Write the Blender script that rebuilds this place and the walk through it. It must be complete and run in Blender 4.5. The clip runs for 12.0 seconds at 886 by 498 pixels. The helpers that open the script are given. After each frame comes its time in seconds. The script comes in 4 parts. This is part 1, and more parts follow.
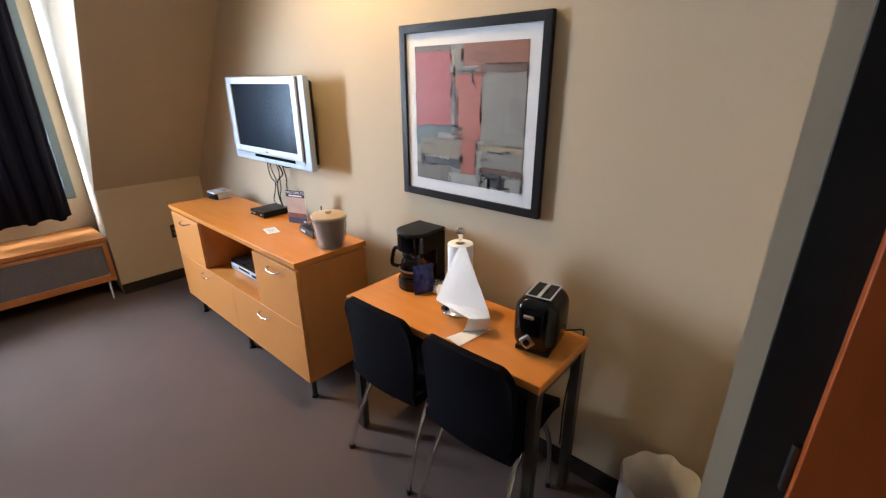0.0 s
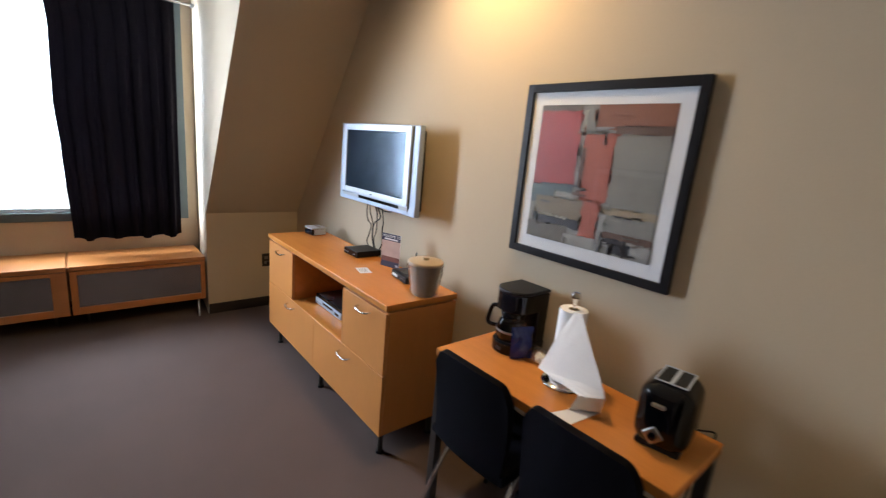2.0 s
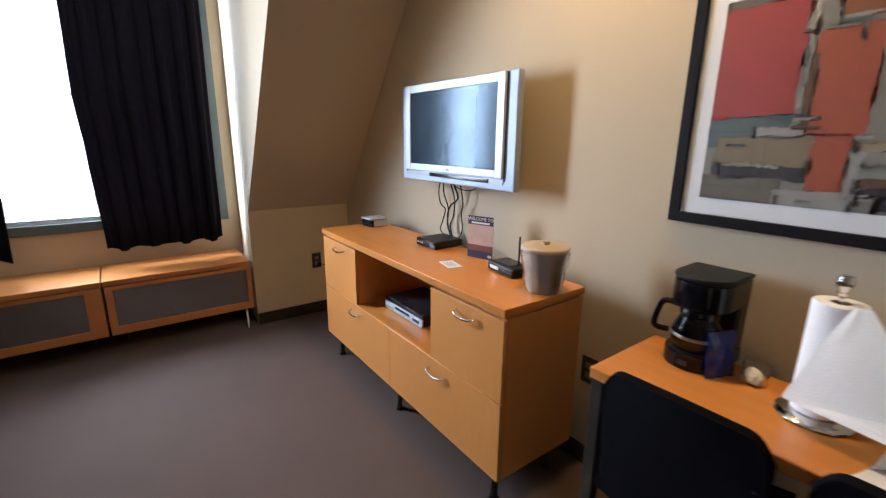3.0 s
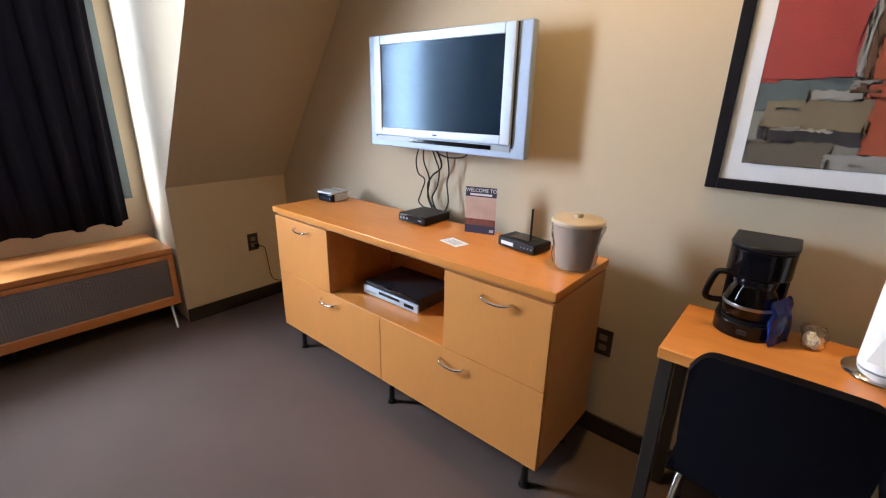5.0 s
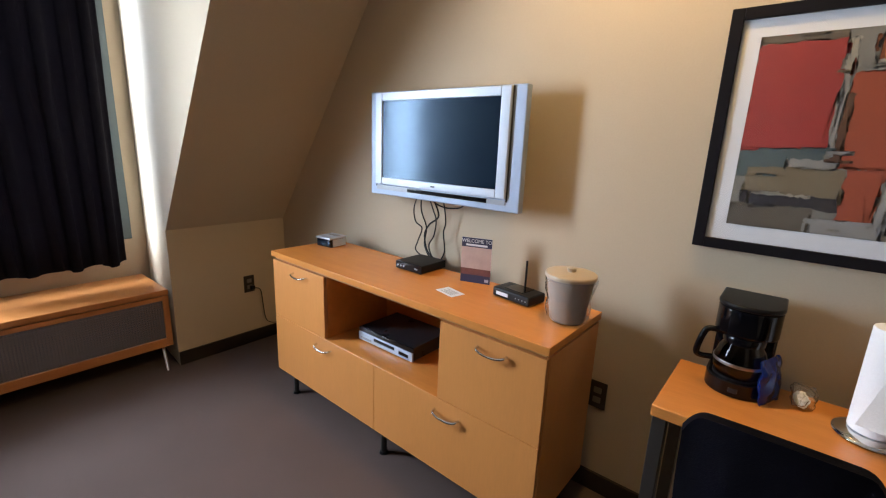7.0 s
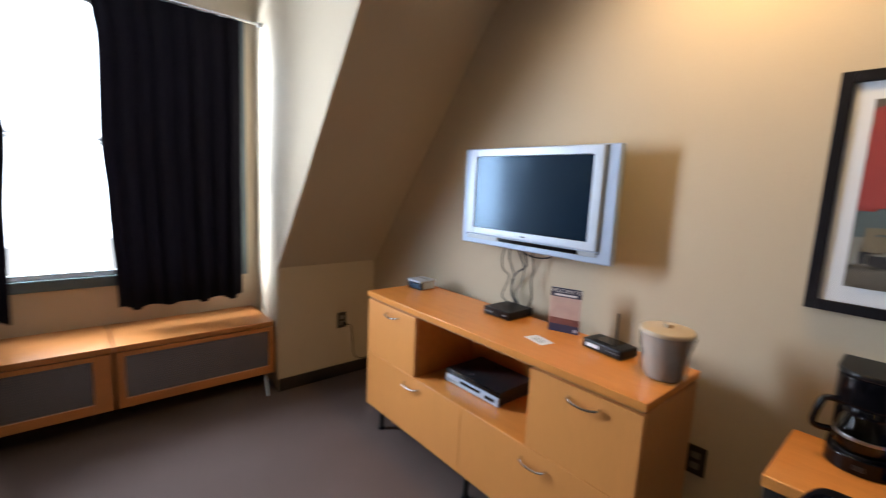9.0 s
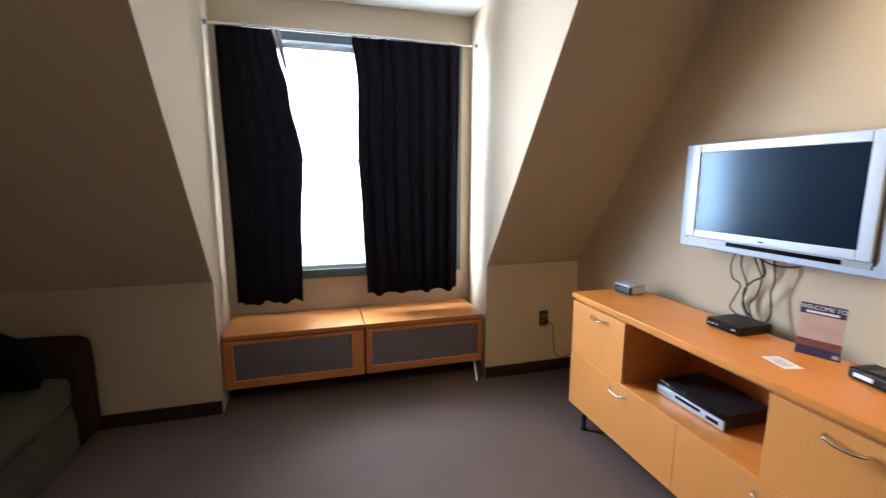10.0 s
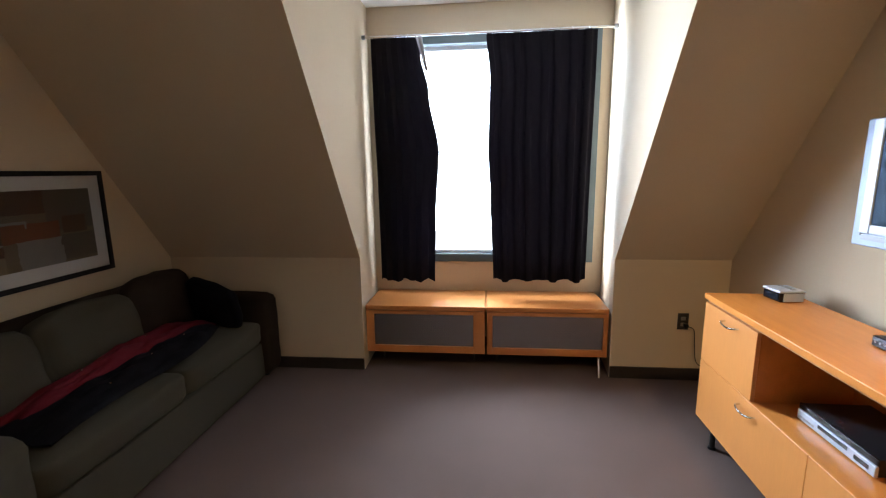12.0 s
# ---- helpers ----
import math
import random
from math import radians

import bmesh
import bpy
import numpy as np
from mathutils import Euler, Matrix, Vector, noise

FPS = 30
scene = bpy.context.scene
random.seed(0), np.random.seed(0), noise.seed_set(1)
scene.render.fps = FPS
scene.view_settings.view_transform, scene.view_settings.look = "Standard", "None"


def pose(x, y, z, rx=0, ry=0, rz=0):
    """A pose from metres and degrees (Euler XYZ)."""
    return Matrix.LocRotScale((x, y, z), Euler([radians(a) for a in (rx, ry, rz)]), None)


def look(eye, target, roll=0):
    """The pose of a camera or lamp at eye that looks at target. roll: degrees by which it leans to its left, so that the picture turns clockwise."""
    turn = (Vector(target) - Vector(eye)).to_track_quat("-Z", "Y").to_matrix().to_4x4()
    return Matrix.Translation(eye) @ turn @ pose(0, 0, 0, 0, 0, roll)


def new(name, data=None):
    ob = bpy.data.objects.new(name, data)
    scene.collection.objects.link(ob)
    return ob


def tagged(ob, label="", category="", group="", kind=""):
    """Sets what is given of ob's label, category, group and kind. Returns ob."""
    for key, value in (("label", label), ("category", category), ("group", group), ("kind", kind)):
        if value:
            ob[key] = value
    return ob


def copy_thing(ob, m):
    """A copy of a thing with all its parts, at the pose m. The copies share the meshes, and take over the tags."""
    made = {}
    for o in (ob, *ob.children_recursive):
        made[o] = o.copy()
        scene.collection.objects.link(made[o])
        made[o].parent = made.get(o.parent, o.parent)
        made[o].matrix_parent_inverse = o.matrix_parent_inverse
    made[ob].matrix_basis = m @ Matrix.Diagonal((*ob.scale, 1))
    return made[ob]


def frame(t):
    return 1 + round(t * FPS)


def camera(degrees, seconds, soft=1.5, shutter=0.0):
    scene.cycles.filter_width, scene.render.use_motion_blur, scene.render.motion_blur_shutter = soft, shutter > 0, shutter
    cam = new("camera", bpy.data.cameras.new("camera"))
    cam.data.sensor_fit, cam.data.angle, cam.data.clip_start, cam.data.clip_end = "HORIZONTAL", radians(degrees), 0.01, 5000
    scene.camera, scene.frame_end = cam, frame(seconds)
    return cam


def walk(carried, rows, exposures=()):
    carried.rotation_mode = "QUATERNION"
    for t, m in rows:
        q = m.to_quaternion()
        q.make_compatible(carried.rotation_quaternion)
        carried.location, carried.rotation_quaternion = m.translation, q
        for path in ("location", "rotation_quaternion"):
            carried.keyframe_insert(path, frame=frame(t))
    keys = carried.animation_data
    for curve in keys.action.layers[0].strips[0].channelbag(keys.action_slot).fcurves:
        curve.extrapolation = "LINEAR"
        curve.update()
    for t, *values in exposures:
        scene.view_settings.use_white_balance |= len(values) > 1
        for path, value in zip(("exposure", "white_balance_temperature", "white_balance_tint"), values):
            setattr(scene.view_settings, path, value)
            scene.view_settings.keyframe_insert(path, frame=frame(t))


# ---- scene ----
cam = camera(91.0, 12.0, soft=1.2, shutter=0.5)
PATH = [
    (0, (0.109, -0.043, 1.656), (1.524, 1.175, 0.939), -0.2),
    (0.5, (0.089, -0.047, 1.651), (1.477, 1.227, 0.978), 1.1),
    (1, (0.092, -0.056, 1.667), (1.477, 1.235, 1.023), 0.8),
    (1.5, (0.058, 0.002, 1.62), (1.45, 1.331, 1.075), 5.6),
    (2, (0.027, 0.156, 1.578), (1.305, 1.628, 1.131), 5.3),
    (2.5, (0.058, 0.449, 1.437), (1.289, 1.959, 0.983), 4.6),
    (3, (0.098, 0.774, 1.403), (1.267, 2.323, 0.916), 0.7),
    (3.5, (0.024, 1.063, 1.36), (1.382, 2.426, 0.811), 2.0),
    (3.7, (-0.008, 1.157, 1.387), (1.4, 2.457, 0.813), 2.1),
    (5.5, (-0.075, 1.239, 1.398), (1.405, 2.429, 0.772), 1.6),
    (6, (-0.086, 1.225, 1.44), (1.444, 2.416, 0.948), 1.5),
    (6.5, (-0.088, 1.229, 1.447), (1.429, 2.442, 0.971), 2.1),
    (8.3, (-0.085, 1.229, 1.476), (1.428, 2.483, 1.107), 1.5),
    (8.5, (-0.104, 1.23, 1.487), (1.38, 2.528, 1.151), 1.4),
    (9, (-0.229, 1.225, 1.48), (1.082, 2.709, 1.197), 2.8),
    (9.5, (-0.323, 1.187, 1.516), (0.502, 2.983, 1.213), 0.7),
    (10, (-0.349, 1.173, 1.519), (0.203, 3.069, 1.201), 0.1),
    (10.5, (-0.34, 1.168, 1.501), (-0.028, 3.115, 1.167), 0.5),
    (11, (-0.278, 1.162, 1.515), (-0.017, 3.114, 1.166), 0.9),
    (11.5, (-0.155, 1.101, 1.518), (-0.223, 3.068, 1.166), -0.1),
    (12, (-0.048, 1.022, 1.506), (-0.249, 2.981, 1.156), -0.8),
]
walk(cam, [(t, look(eye, target, roll)) for t, eye, target, roll in PATH],
     [(0, -0.05), (0.5, -0.4), (1.5, -0.48), (2.5, -0.48), (3.5, -0.38), (5.5, -0.24), (6.5, -0.5), (8.5, -0.6), (9, -0.58), (9.5, -0.35), (10.5, -0.22), (12, -0.08)])

# ---- light ----
world = bpy.data.worlds.new("overcast_sky")
scene.world = world
world.use_nodes = True
wn = world.node_tree
sky = wn.nodes.new("ShaderNodeTexSky")
sky.sky_type = 'NISHITA'
sky.sun_disc = False
sky.sun_elevation = radians(50)
sky.sun_rotation = radians(200)
wn.links.new(sky.outputs[0], wn.nodes["Background"].inputs[0])
wn.nodes["Background"].inputs[1].default_value = 0.15

def lamp(name, kind, m, power, colour, **kw):
    data = bpy.data.lights.new(name, kind)
    data.energy, data.color = power, colour
    ob = new(name, data)
    ob.matrix_world = m
    return ob

# daylight in the dormer window's opening
day = lamp("window_daylight", 'AREA', pose(-0.40, 5.45, 1.95, -84, 0, 34), 760, (0.69, 0.82, 1.0))
day.data.shape, day.data.size, day.data.size_y = 'RECTANGLE', 2.2, 2.1
day.data.spread = radians(125)
# recessed downlight near the television wall
spot = lamp("downlight_beam", 'SPOT', pose(1.22, 1.72, 2.73, 0, -12, 0), 106, (1.0, 0.66, 0.26))
spot.data.spot_size, spot.data.spot_blend, spot.data.shadow_soft_size = radians(146), 1.0, 0.05

# ---- materials ----
def material(name, colour, rough=0.6, metal=0.0, var=0.08, scale=6.0, grain=0.05, gscale=120.0, bump=0.1, stretch=(1, 1, 1), **kw):
    m = bpy.data.materials.new(name)
    m.use_nodes = True
    t = m.node_tree
    n, l = t.nodes, t.links
    b = n["Principled BSDF"]
    b.inputs["Roughness"].default_value = rough
    b.inputs["Metallic"].default_value = metal
    for k, v in kw.items():
        b.inputs[k.replace("_", " ")].default_value = v
    co = n.new("ShaderNodeTexCoord")
    mp = n.new("ShaderNodeMapping")
    mp.inputs["Scale"].default_value = stretch
    l.new(co.outputs["Object"], mp.inputs[0])
    big, fine = n.new("ShaderNodeTexNoise"), n.new("ShaderNodeTexNoise")
    big.inputs["Scale"].default_value, fine.inputs["Scale"].default_value = scale, gscale
    big.inputs["Detail"].default_value = 4
    l.new(mp.outputs[0], big.inputs[0]), l.new(mp.outputs[0], fine.inputs[0])
    add = n.new("ShaderNodeMath"); add.operation = 'MULTIPLY_ADD'
    add.inputs[1].default_value = 2 * var
    l.new(big.outputs[0], add.inputs[0])
    add2 = n.new("ShaderNodeMath"); add2.operation = 'MULTIPLY_ADD'
    add2.inputs[1].default_value = 2 * grain
    l.new(fine.outputs[0], add2.inputs[0]); l.new(add.outputs[0], add2.inputs[2])
    add.inputs[2].default_value = 1 - var - grain
    mul = n.new("ShaderNodeVectorMath"); mul.operation = 'MULTIPLY'
    mul.inputs[0].default_value = colour[:3]
    l.new(add2.outputs[0], mul.inputs[1])
    l.new(mul.outputs[0], b.inputs["Base Color"])
    if bump:
        bp = n.new("ShaderNodeBump")
        bp.inputs["Strength"].default_value, bp.inputs["Distance"].default_value = bump, 0.002
        l.new(fine.outputs[0], bp.inputs["Height"]); l.new(bp.outputs[0], b.inputs["Normal"])
    rr = n.new("ShaderNodeMath"); rr.operation = 'MULTIPLY_ADD'
    rr.inputs[1].default_value, rr.inputs[2].default_value = 0.16 * rough, rough * 0.92
    l.new(big.outputs[0], rr.inputs[0]); l.new(rr.outputs[0], b.inputs["Roughness"])
    return m

PAINT = material("wall_paint", (0.485, 0.392, 0.280), 0.75, var=0.04, scale=2.5, grain=0.03, gscale=160, bump=0.12, Specular_IOR_Level=0.2)
WHITE = material("ceiling_paint", (0.78, 0.77, 0.73), 0.8, var=0.03, grain=0.02, gscale=160)
CARPET = material("carpet", (0.100, 0.069, 0.060), 0.95, var=0.14, scale=3, grain=0.30, gscale=420, bump=0.8, Specular_IOR_Level=0.2)
BASE = material("dark_baseboard", (0.030, 0.022, 0.018), 0.5, bump=0.05, Specular_IOR_Level=0.2)
MAPLE = material("maple_veneer", (0.60, 0.225, 0.05), 0.24, var=0.14, scale=7, grain=0.07, gscale=60, bump=0.03, stretch=(3, 0.35, 3))
MAPLEV = material("maple_veneer_front", (0.60, 0.240, 0.064), 0.36, var=0.05, scale=7, grain=0.06, gscale=70, bump=0.03, stretch=(3, 2.4, 0.3))
BENCHW = material("beech_veneer", (0.46, 0.175, 0.05), 0.30, var=0.12, scale=7, grain=0.07, gscale=60, bump=0.03, stretch=(0.35, 3, 3))
EDGE = material("maple_edge", (0.40, 0.17, 0.045), 0.5, bump=0.03)
DOORW = material("stained_door", (0.26, 0.050, 0.006), 0.45, var=0.15, scale=5, stretch=(3, 3, 0.3))
FRAMED = material("dark_door_frame", (0.010, 0.009, 0.008), 0.5, bump=0.05, Specular_IOR_Level=0.2)
CHROME = material("chrome", (0.75, 0.75, 0.76), 0.12, 1.0, var=0.02, grain=0.02, bump=0)
STEEL = material("brushed_steel", (0.42, 0.41, 0.40), 0.35, 1.0, var=0.06, bump=0.02)
DVDTOP = material("dark_casing", (0.022, 0.023, 0.027), 0.28, 0.2, bump=0.02)
LEGM = material("grey_steel_leg", (0.07, 0.062, 0.055), 0.4, 0.7, bump=0.02)
DARKMET = material("dark_metal", (0.05, 0.047, 0.045), 0.4, 0.8)
SILVER = material("silver_plastic", (0.46, 0.51, 0.59), 0.38, 0.25, var=0.02, grain=0.02, bump=0.02)
SILVERB = material("silver_speaker", (0.32, 0.38, 0.49), 0.5, 0.25, var=0.02, grain=0.05, gscale=500, bump=0.1)
GREYP = material("grey_plastic", (0.30, 0.31, 0.32), 0.4, 0.3, bump=0.02)
SCREEN = material("lcd_screen", (0.004, 0.010, 0.020), 0.15, var=0.0, grain=0.0, bump=0, Specular_IOR_Level=0.32, Specular_Tint=(0.45, 0.72, 1.0, 1))
SCREEN.node_tree.links.remove(SCREEN.node_tree.nodes["Principled BSDF"].inputs["Roughness"].links[0])
SCREEN.node_tree.nodes["Principled BSDF"].inputs["Roughness"].default_value = 0.17
BLACKP = material("black_plastic", (0.003, 0.003, 0.004), 0.11, var=0.1, bump=0.02, Specular_IOR_Level=0.3)
BLACKM = material("matte_black_plastic", (0.005, 0.005, 0.006), 0.40, var=0.1, bump=0.05, Specular_IOR_Level=0.22)
NAVY = material("navy_upholstery", (0.0028, 0.0025, 0.0045), 0.75, var=0.15, grain=0.2, gscale=300, bump=0.4, Specular_IOR_Level=0.06)
CURT = material("dark_curtain_cloth", (0.006, 0.0045, 0.006), 0.85, var=0.15, scale=4, grain=0.2, gscale=400, bump=0.3, stretch=(3, 3, 0.4), Specular_IOR_Level=0.12)
# pale tone that paints light coming through the curtain's edge
CURTGLOW = material("curtain_lining", (0.45, 0.45, 0.50), 0.85, grain=0.1, gscale=300, bump=0.2)
SLATE = material("slate_window_frame", (0.085, 0.115, 0.125), 0.45, bump=0.03)
SASH = material("white_sash", (0.8, 0.82, 0.84), 0.4, bump=0.02)
BLACKF = material("black_picture_frame", (0.008, 0.007, 0.009), 0.42, var=0.1, bump=0.05, Specular_IOR_Level=0.2)
MAT = material("picture_mount", (0.50, 0.51, 0.54), 0.8, var=0.02, grain=0.03, gscale=300)
PAPER = material("paper_towel", (0.84, 0.84, 0.86), 0.85, var=0.02, grain=0.05, gscale=250, bump=0.4)
CARD = material("paperboard_tube", (0.35, 0.25, 0.16), 0.85)
TAUPE = material("taupe_bucket", (0.27, 0.215, 0.175), 0.35, var=0.05, bump=0.05)
TAN = material("tan_lid", (0.47, 0.37, 0.26), 0.4, var=0.05, bump=0.03)
BLUE = material("blue_foil", (0.005, 0.018, 0.12), 0.25, var=0.25, scale=30, bump=0.3)
RED = material("red_cloth", (0.10, 0.005, 0.011), 0.85, var=0.2, grain=0.2, gscale=200, bump=0.5, Specular_IOR_Level=0.2)
BLACKC = material("black_cloth", (0.004, 0.0035, 0.006), 0.8, var=0.2, grain=0.2, gscale=200, bump=0.5, Specular_IOR_Level=0.12)
OLIVE = material("olive_upholstery", (0.044, 0.038, 0.026), 0.9, var=0.12, grain=0.18, gscale=350, bump=0.5, Specular_IOR_Level=0.2)
BROWN = material("brown_upholstery", (0.018, 0.010, 0.006), 0.85, var=0.12, grain=0.18, gscale=350, bump=0.5, Specular_IOR_Level=0.2)
PLATE = material("bronze_wall_plate", (0.035, 0.026, 0.018), 0.4, 0.4, bump=0.02)
IVORY = material("ivory_socket", (0.16, 0.13, 0.10), 0.4, bump=0.02)
LABELW = material("white_label", (0.75, 0.77, 0.8), 0.5, bump=0.02)
BAG = material("bin_liner", (0.62, 0.62, 0.62), 0.4, var=0.08, scale=20, bump=0.5)
CARPETW = material("orange_wrapper", (0.6, 0.08, 0.03), 0.5)
GLOW = material("lamp_diffuser", (0.9, 0.8, 0.6), 0.5, Emission_Color=(1.0, 0.72, 0.40, 1), Emission_Strength=6.0)
BRASS = material("coffee", (0.25, 0.10, 0.03), 0.3)

def glass_material(name, tint=(1, 1, 1), rough=0.0, ior=1.45):
    m = bpy.data.materials.new(name)
    m.use_nodes = True
    b = m.node_tree.nodes["Principled BSDF"]
    b.inputs["Base Color"].default_value = (*tint, 1)
    b.inputs["Roughness"].default_value = rough
    b.inputs["Transmission Weight"].default_value = 1
    b.inputs["IOR"].default_value = ior
    return m

GLASS = glass_material("clear_glass")
GLAZING = glass_material("low_reflection_glazing", ior=1.25)
SMOKE = glass_material("carafe_glass", (0.10, 0.085, 0.075))
FILM = glass_material("clear_film", (0.95, 0.95, 0.95), 0.12)

def perforated():
    """Steel sheet with rows of round holes 10 mm apart."""
    m = material("perforated_steel", (0.30, 0.275, 0.265), 0.26, 0.85, var=0.1, scale=5, bump=0)
    n, l = m.node_tree.nodes, m.node_tree.links
    b = n["Principled BSDF"]
    co = n.new("ShaderNodeTexCoord")
    sc = n.new("ShaderNodeVectorMath"); sc.operation = 'SCALE'
    sc.inputs[3].default_value = 70
    l.new(co.outputs["Object"], sc.inputs[0])
    fr = n.new("ShaderNodeVectorMath"); fr.operation = 'FRACTION'
    l.new(sc.outputs[0], fr.inputs[0])
    sub = n.new("ShaderNodeVectorMath"); sub.operation = 'SUBTRACT'
    sub.inputs[1].default_value = (0.5, 0.5, 0.5)
    l.new(fr.outputs[0], sub.inputs[0])
    flat = n.new("ShaderNodeVectorMath"); flat.operation = 'MULTIPLY'
    flat.inputs[1].default_value = (1, 0, 1)
    l.new(sub.outputs[0], flat.inputs[0])
    ln = n.new("ShaderNodeVectorMath"); ln.operation = 'LENGTH'
    l.new(flat.outputs[0], ln.inputs[0])
    gt = n.new("ShaderNodeMath"); gt.operation = 'GREATER_THAN'
    gt.inputs[1].default_value = 0.24
    l.new(ln.outputs["Value"], gt.inputs[0])
    src = b.inputs["Base Color"].links[0].from_socket
    mx = n.new("ShaderNodeMix"); mx.data_type = 'RGBA'
    l.new(gt.outputs[0], mx.inputs[0])
    mx.inputs[6].default_value = (0.07, 0.07, 0.07, 1)
    l.new(src, mx.inputs[7])
    l.new(mx.outputs[2], b.inputs["Base Color"])
    return m

PERF = perforated()

def let_light_through(m, amount, tint):
    """Thin cloth: a little daylight passes through the weave."""
    n, l = m.node_tree.nodes, m.node_tree.links
    tr = n.new("ShaderNodeBsdfTranslucent")
    tr.inputs["Color"].default_value = (*tint, 1)
    mx = n.new("ShaderNodeMixShader")
    mx.inputs[0].default_value = amount
    l.new(n["Principled BSDF"].outputs[0], mx.inputs[1])
    l.new(tr.outputs[0], mx.inputs[2])
    l.new(mx.outputs[0], n["Material Output"].inputs["Surface"])

let_light_through(CURT, 0.35, (0.034, 0.029, 0.036))

# ---- building helpers ----
ORIGIN = {}

def thing(name, at, label, category, group="", kind=""):
    """An empty at a thing's base; its parts are given in plan coordinates."""
    ob = tagged(new(name), label, category, group, kind)
    ob.location = at
    ob.empty_display_size = 0.05
    ORIGIN[ob.name] = Vector(at)
    return ob

def soften(me, limit=math.cos(radians(52))):
    """Normals weighted by face area: flat faces stay flat, bevels and tubes turn smoothly."""
    nf, nl = len(me.polygons), len(me.loops)
    if not nf:
        return
    fn, fa = np.empty(nf * 3), np.empty(nf)
    me.polygons.foreach_get("normal", fn)
    me.polygons.foreach_get("area", fa)
    fn = fn.reshape(-1, 3)
    lv = np.empty(nl, dtype=int)
    me.loops.foreach_get("vertex_index", lv)
    tot = np.empty(nf, dtype=int)
    me.polygons.foreach_get("loop_total", tot)
    lf = np.repeat(np.arange(nf), tot)
    order = np.argsort(lv, kind="stable")
    starts = np.searchsorted(lv[order], np.arange(len(me.vertices) + 1))
    out = fn[lf].copy()
    for v in range(len(me.vertices)):
        ls = order[starts[v]:starts[v + 1]]
        if len(ls) == 0:
            continue
        n = fn[lf[ls]]
        w = (n @ n.T > limit) * fa[lf[ls]][None, :]
        out[ls] = w @ n
    length = np.linalg.norm(out, axis=1, keepdims=True)
    out = np.where(length > 1e-12, out / np.maximum(length, 1e-12), fn[lf])
    me.normals_split_custom_set(out.tolist())

def mesh_of(name, bm, mats, smooth=True):
    me = bpy.data.meshes.new(name)
    bmesh.ops.recalc_face_normals(bm, faces=bm.faces)
    bm.to_mesh(me)
    bm.free()
    for m in mats if isinstance(mats, (list, tuple)) else [mats]:
        me.materials.append(m)
    if smooth:
        me.shade_smooth()
        soften(me)
    return me

def part(name, bm, mat, parent, label=""):
    o = ORIGIN[parent.name]
    bmesh.ops.translate(bm, vec=-o, verts=bm.verts)
    ob = new(name, mesh_of(name, bm, mat, name != "print"))
    ob.parent = parent
    ORIGIN[ob.name] = o
    return tagged(ob, label)

def solo(name, bm, mat, label="", category="", kind="", at=None, group=""):
    """A thing of one mesh, with its origin at its base."""
    if at is None:
        at = (0, 0, 0)
    bmesh.ops.translate(bm, vec=-Vector(at), verts=bm.verts)
    ob = tagged(new(name, mesh_of(name, bm, mat, kind != "structure")), label, category, group, kind)
    ob.location = at
    ORIGIN[ob.name] = Vector(at)
    return ob

def box(x0, x1, y0, y1, z0, z1, bevel=0.003, seg=2, bm=None):
    out = bm or bmesh.new()
    t = bmesh.new()
    bmesh.ops.create_cube(t, size=1)
    bmesh.ops.transform(t, matrix=Matrix.LocRotScale(((x0 + x1) / 2, (y0 + y1) / 2, (z0 + z1) / 2), None, (x1 - x0, y1 - y0, z1 - z0)), verts=t.verts)
    if bevel:
        bmesh.ops.bevel(t, geom=t.edges[:], offset=bevel, segments=seg, profile=0.5, affect='EDGES')
    return merge(out, t)

def merge(out, t):
    off = {v: out.verts.new(v.co) for v in t.verts}
    for f in t.faces:
        nf = out.faces.new([off[v] for v in f.verts])
        nf.material_index = f.material_index
    t.free()
    return out

def cyl(x, y, z0, z1, r0, r1=None, n=24, bevel=0.0, bm=None):
    r1 = r0 if r1 is None else r1
    prof = [(0, z0), (r0 - bevel, z0), (r0, z0 + bevel), (r1, z1 - bevel), (r1 - bevel, z1), (0, z1)] if bevel else [(0, z0), (r0, z0), (r1, z1), (0, z1)]
    return lathe(x, y, prof, n, bm)

def lathe(x, y, prof, n=32, bm=None):
    out = bm or bmesh.new()
    rings = []
    for r, z in prof:
        if r < 1e-6:
            rings.append([out.verts.new((x, y, z))])
        else:
            rings.append([out.verts.new((x + r * math.cos(2 * math.pi * i / n), y + r * math.sin(2 * math.pi * i / n), z)) for i in range(n)])
    for a, b in zip(rings, rings[1:]):
        for i in range(n):
            j = (i + 1) % n
            if len(a) == 1 and len(b) == 1:
                continue
            if len(a) == 1:
                out.faces.new((a[0], b[i], b[j]))
            elif len(b) == 1:
                out.faces.new((a[i], a[j], b[0]))
            else:
                out.faces.new((a[i], a[j], b[j], b[i]))
    return out

def smooth_path(pts, steps=8):
    p = [Vector(q) for q in pts]
    p = [2 * p[0] - p[1]] + p + [2 * p[-1] - p[-2]]
    out = []
    for i in range(1, len(p) - 2):
        for k in range(steps):
            t = k / steps
            a, b, c, d = p[i - 1:i + 3]
            out.append(0.5 * (2 * b + (c - a) * t + (2 * a - 5 * b + 4 * c - d) * t * t + (3 * b - a - 3 * c + d) * t ** 3))
    out.append(p[-2])
    return out

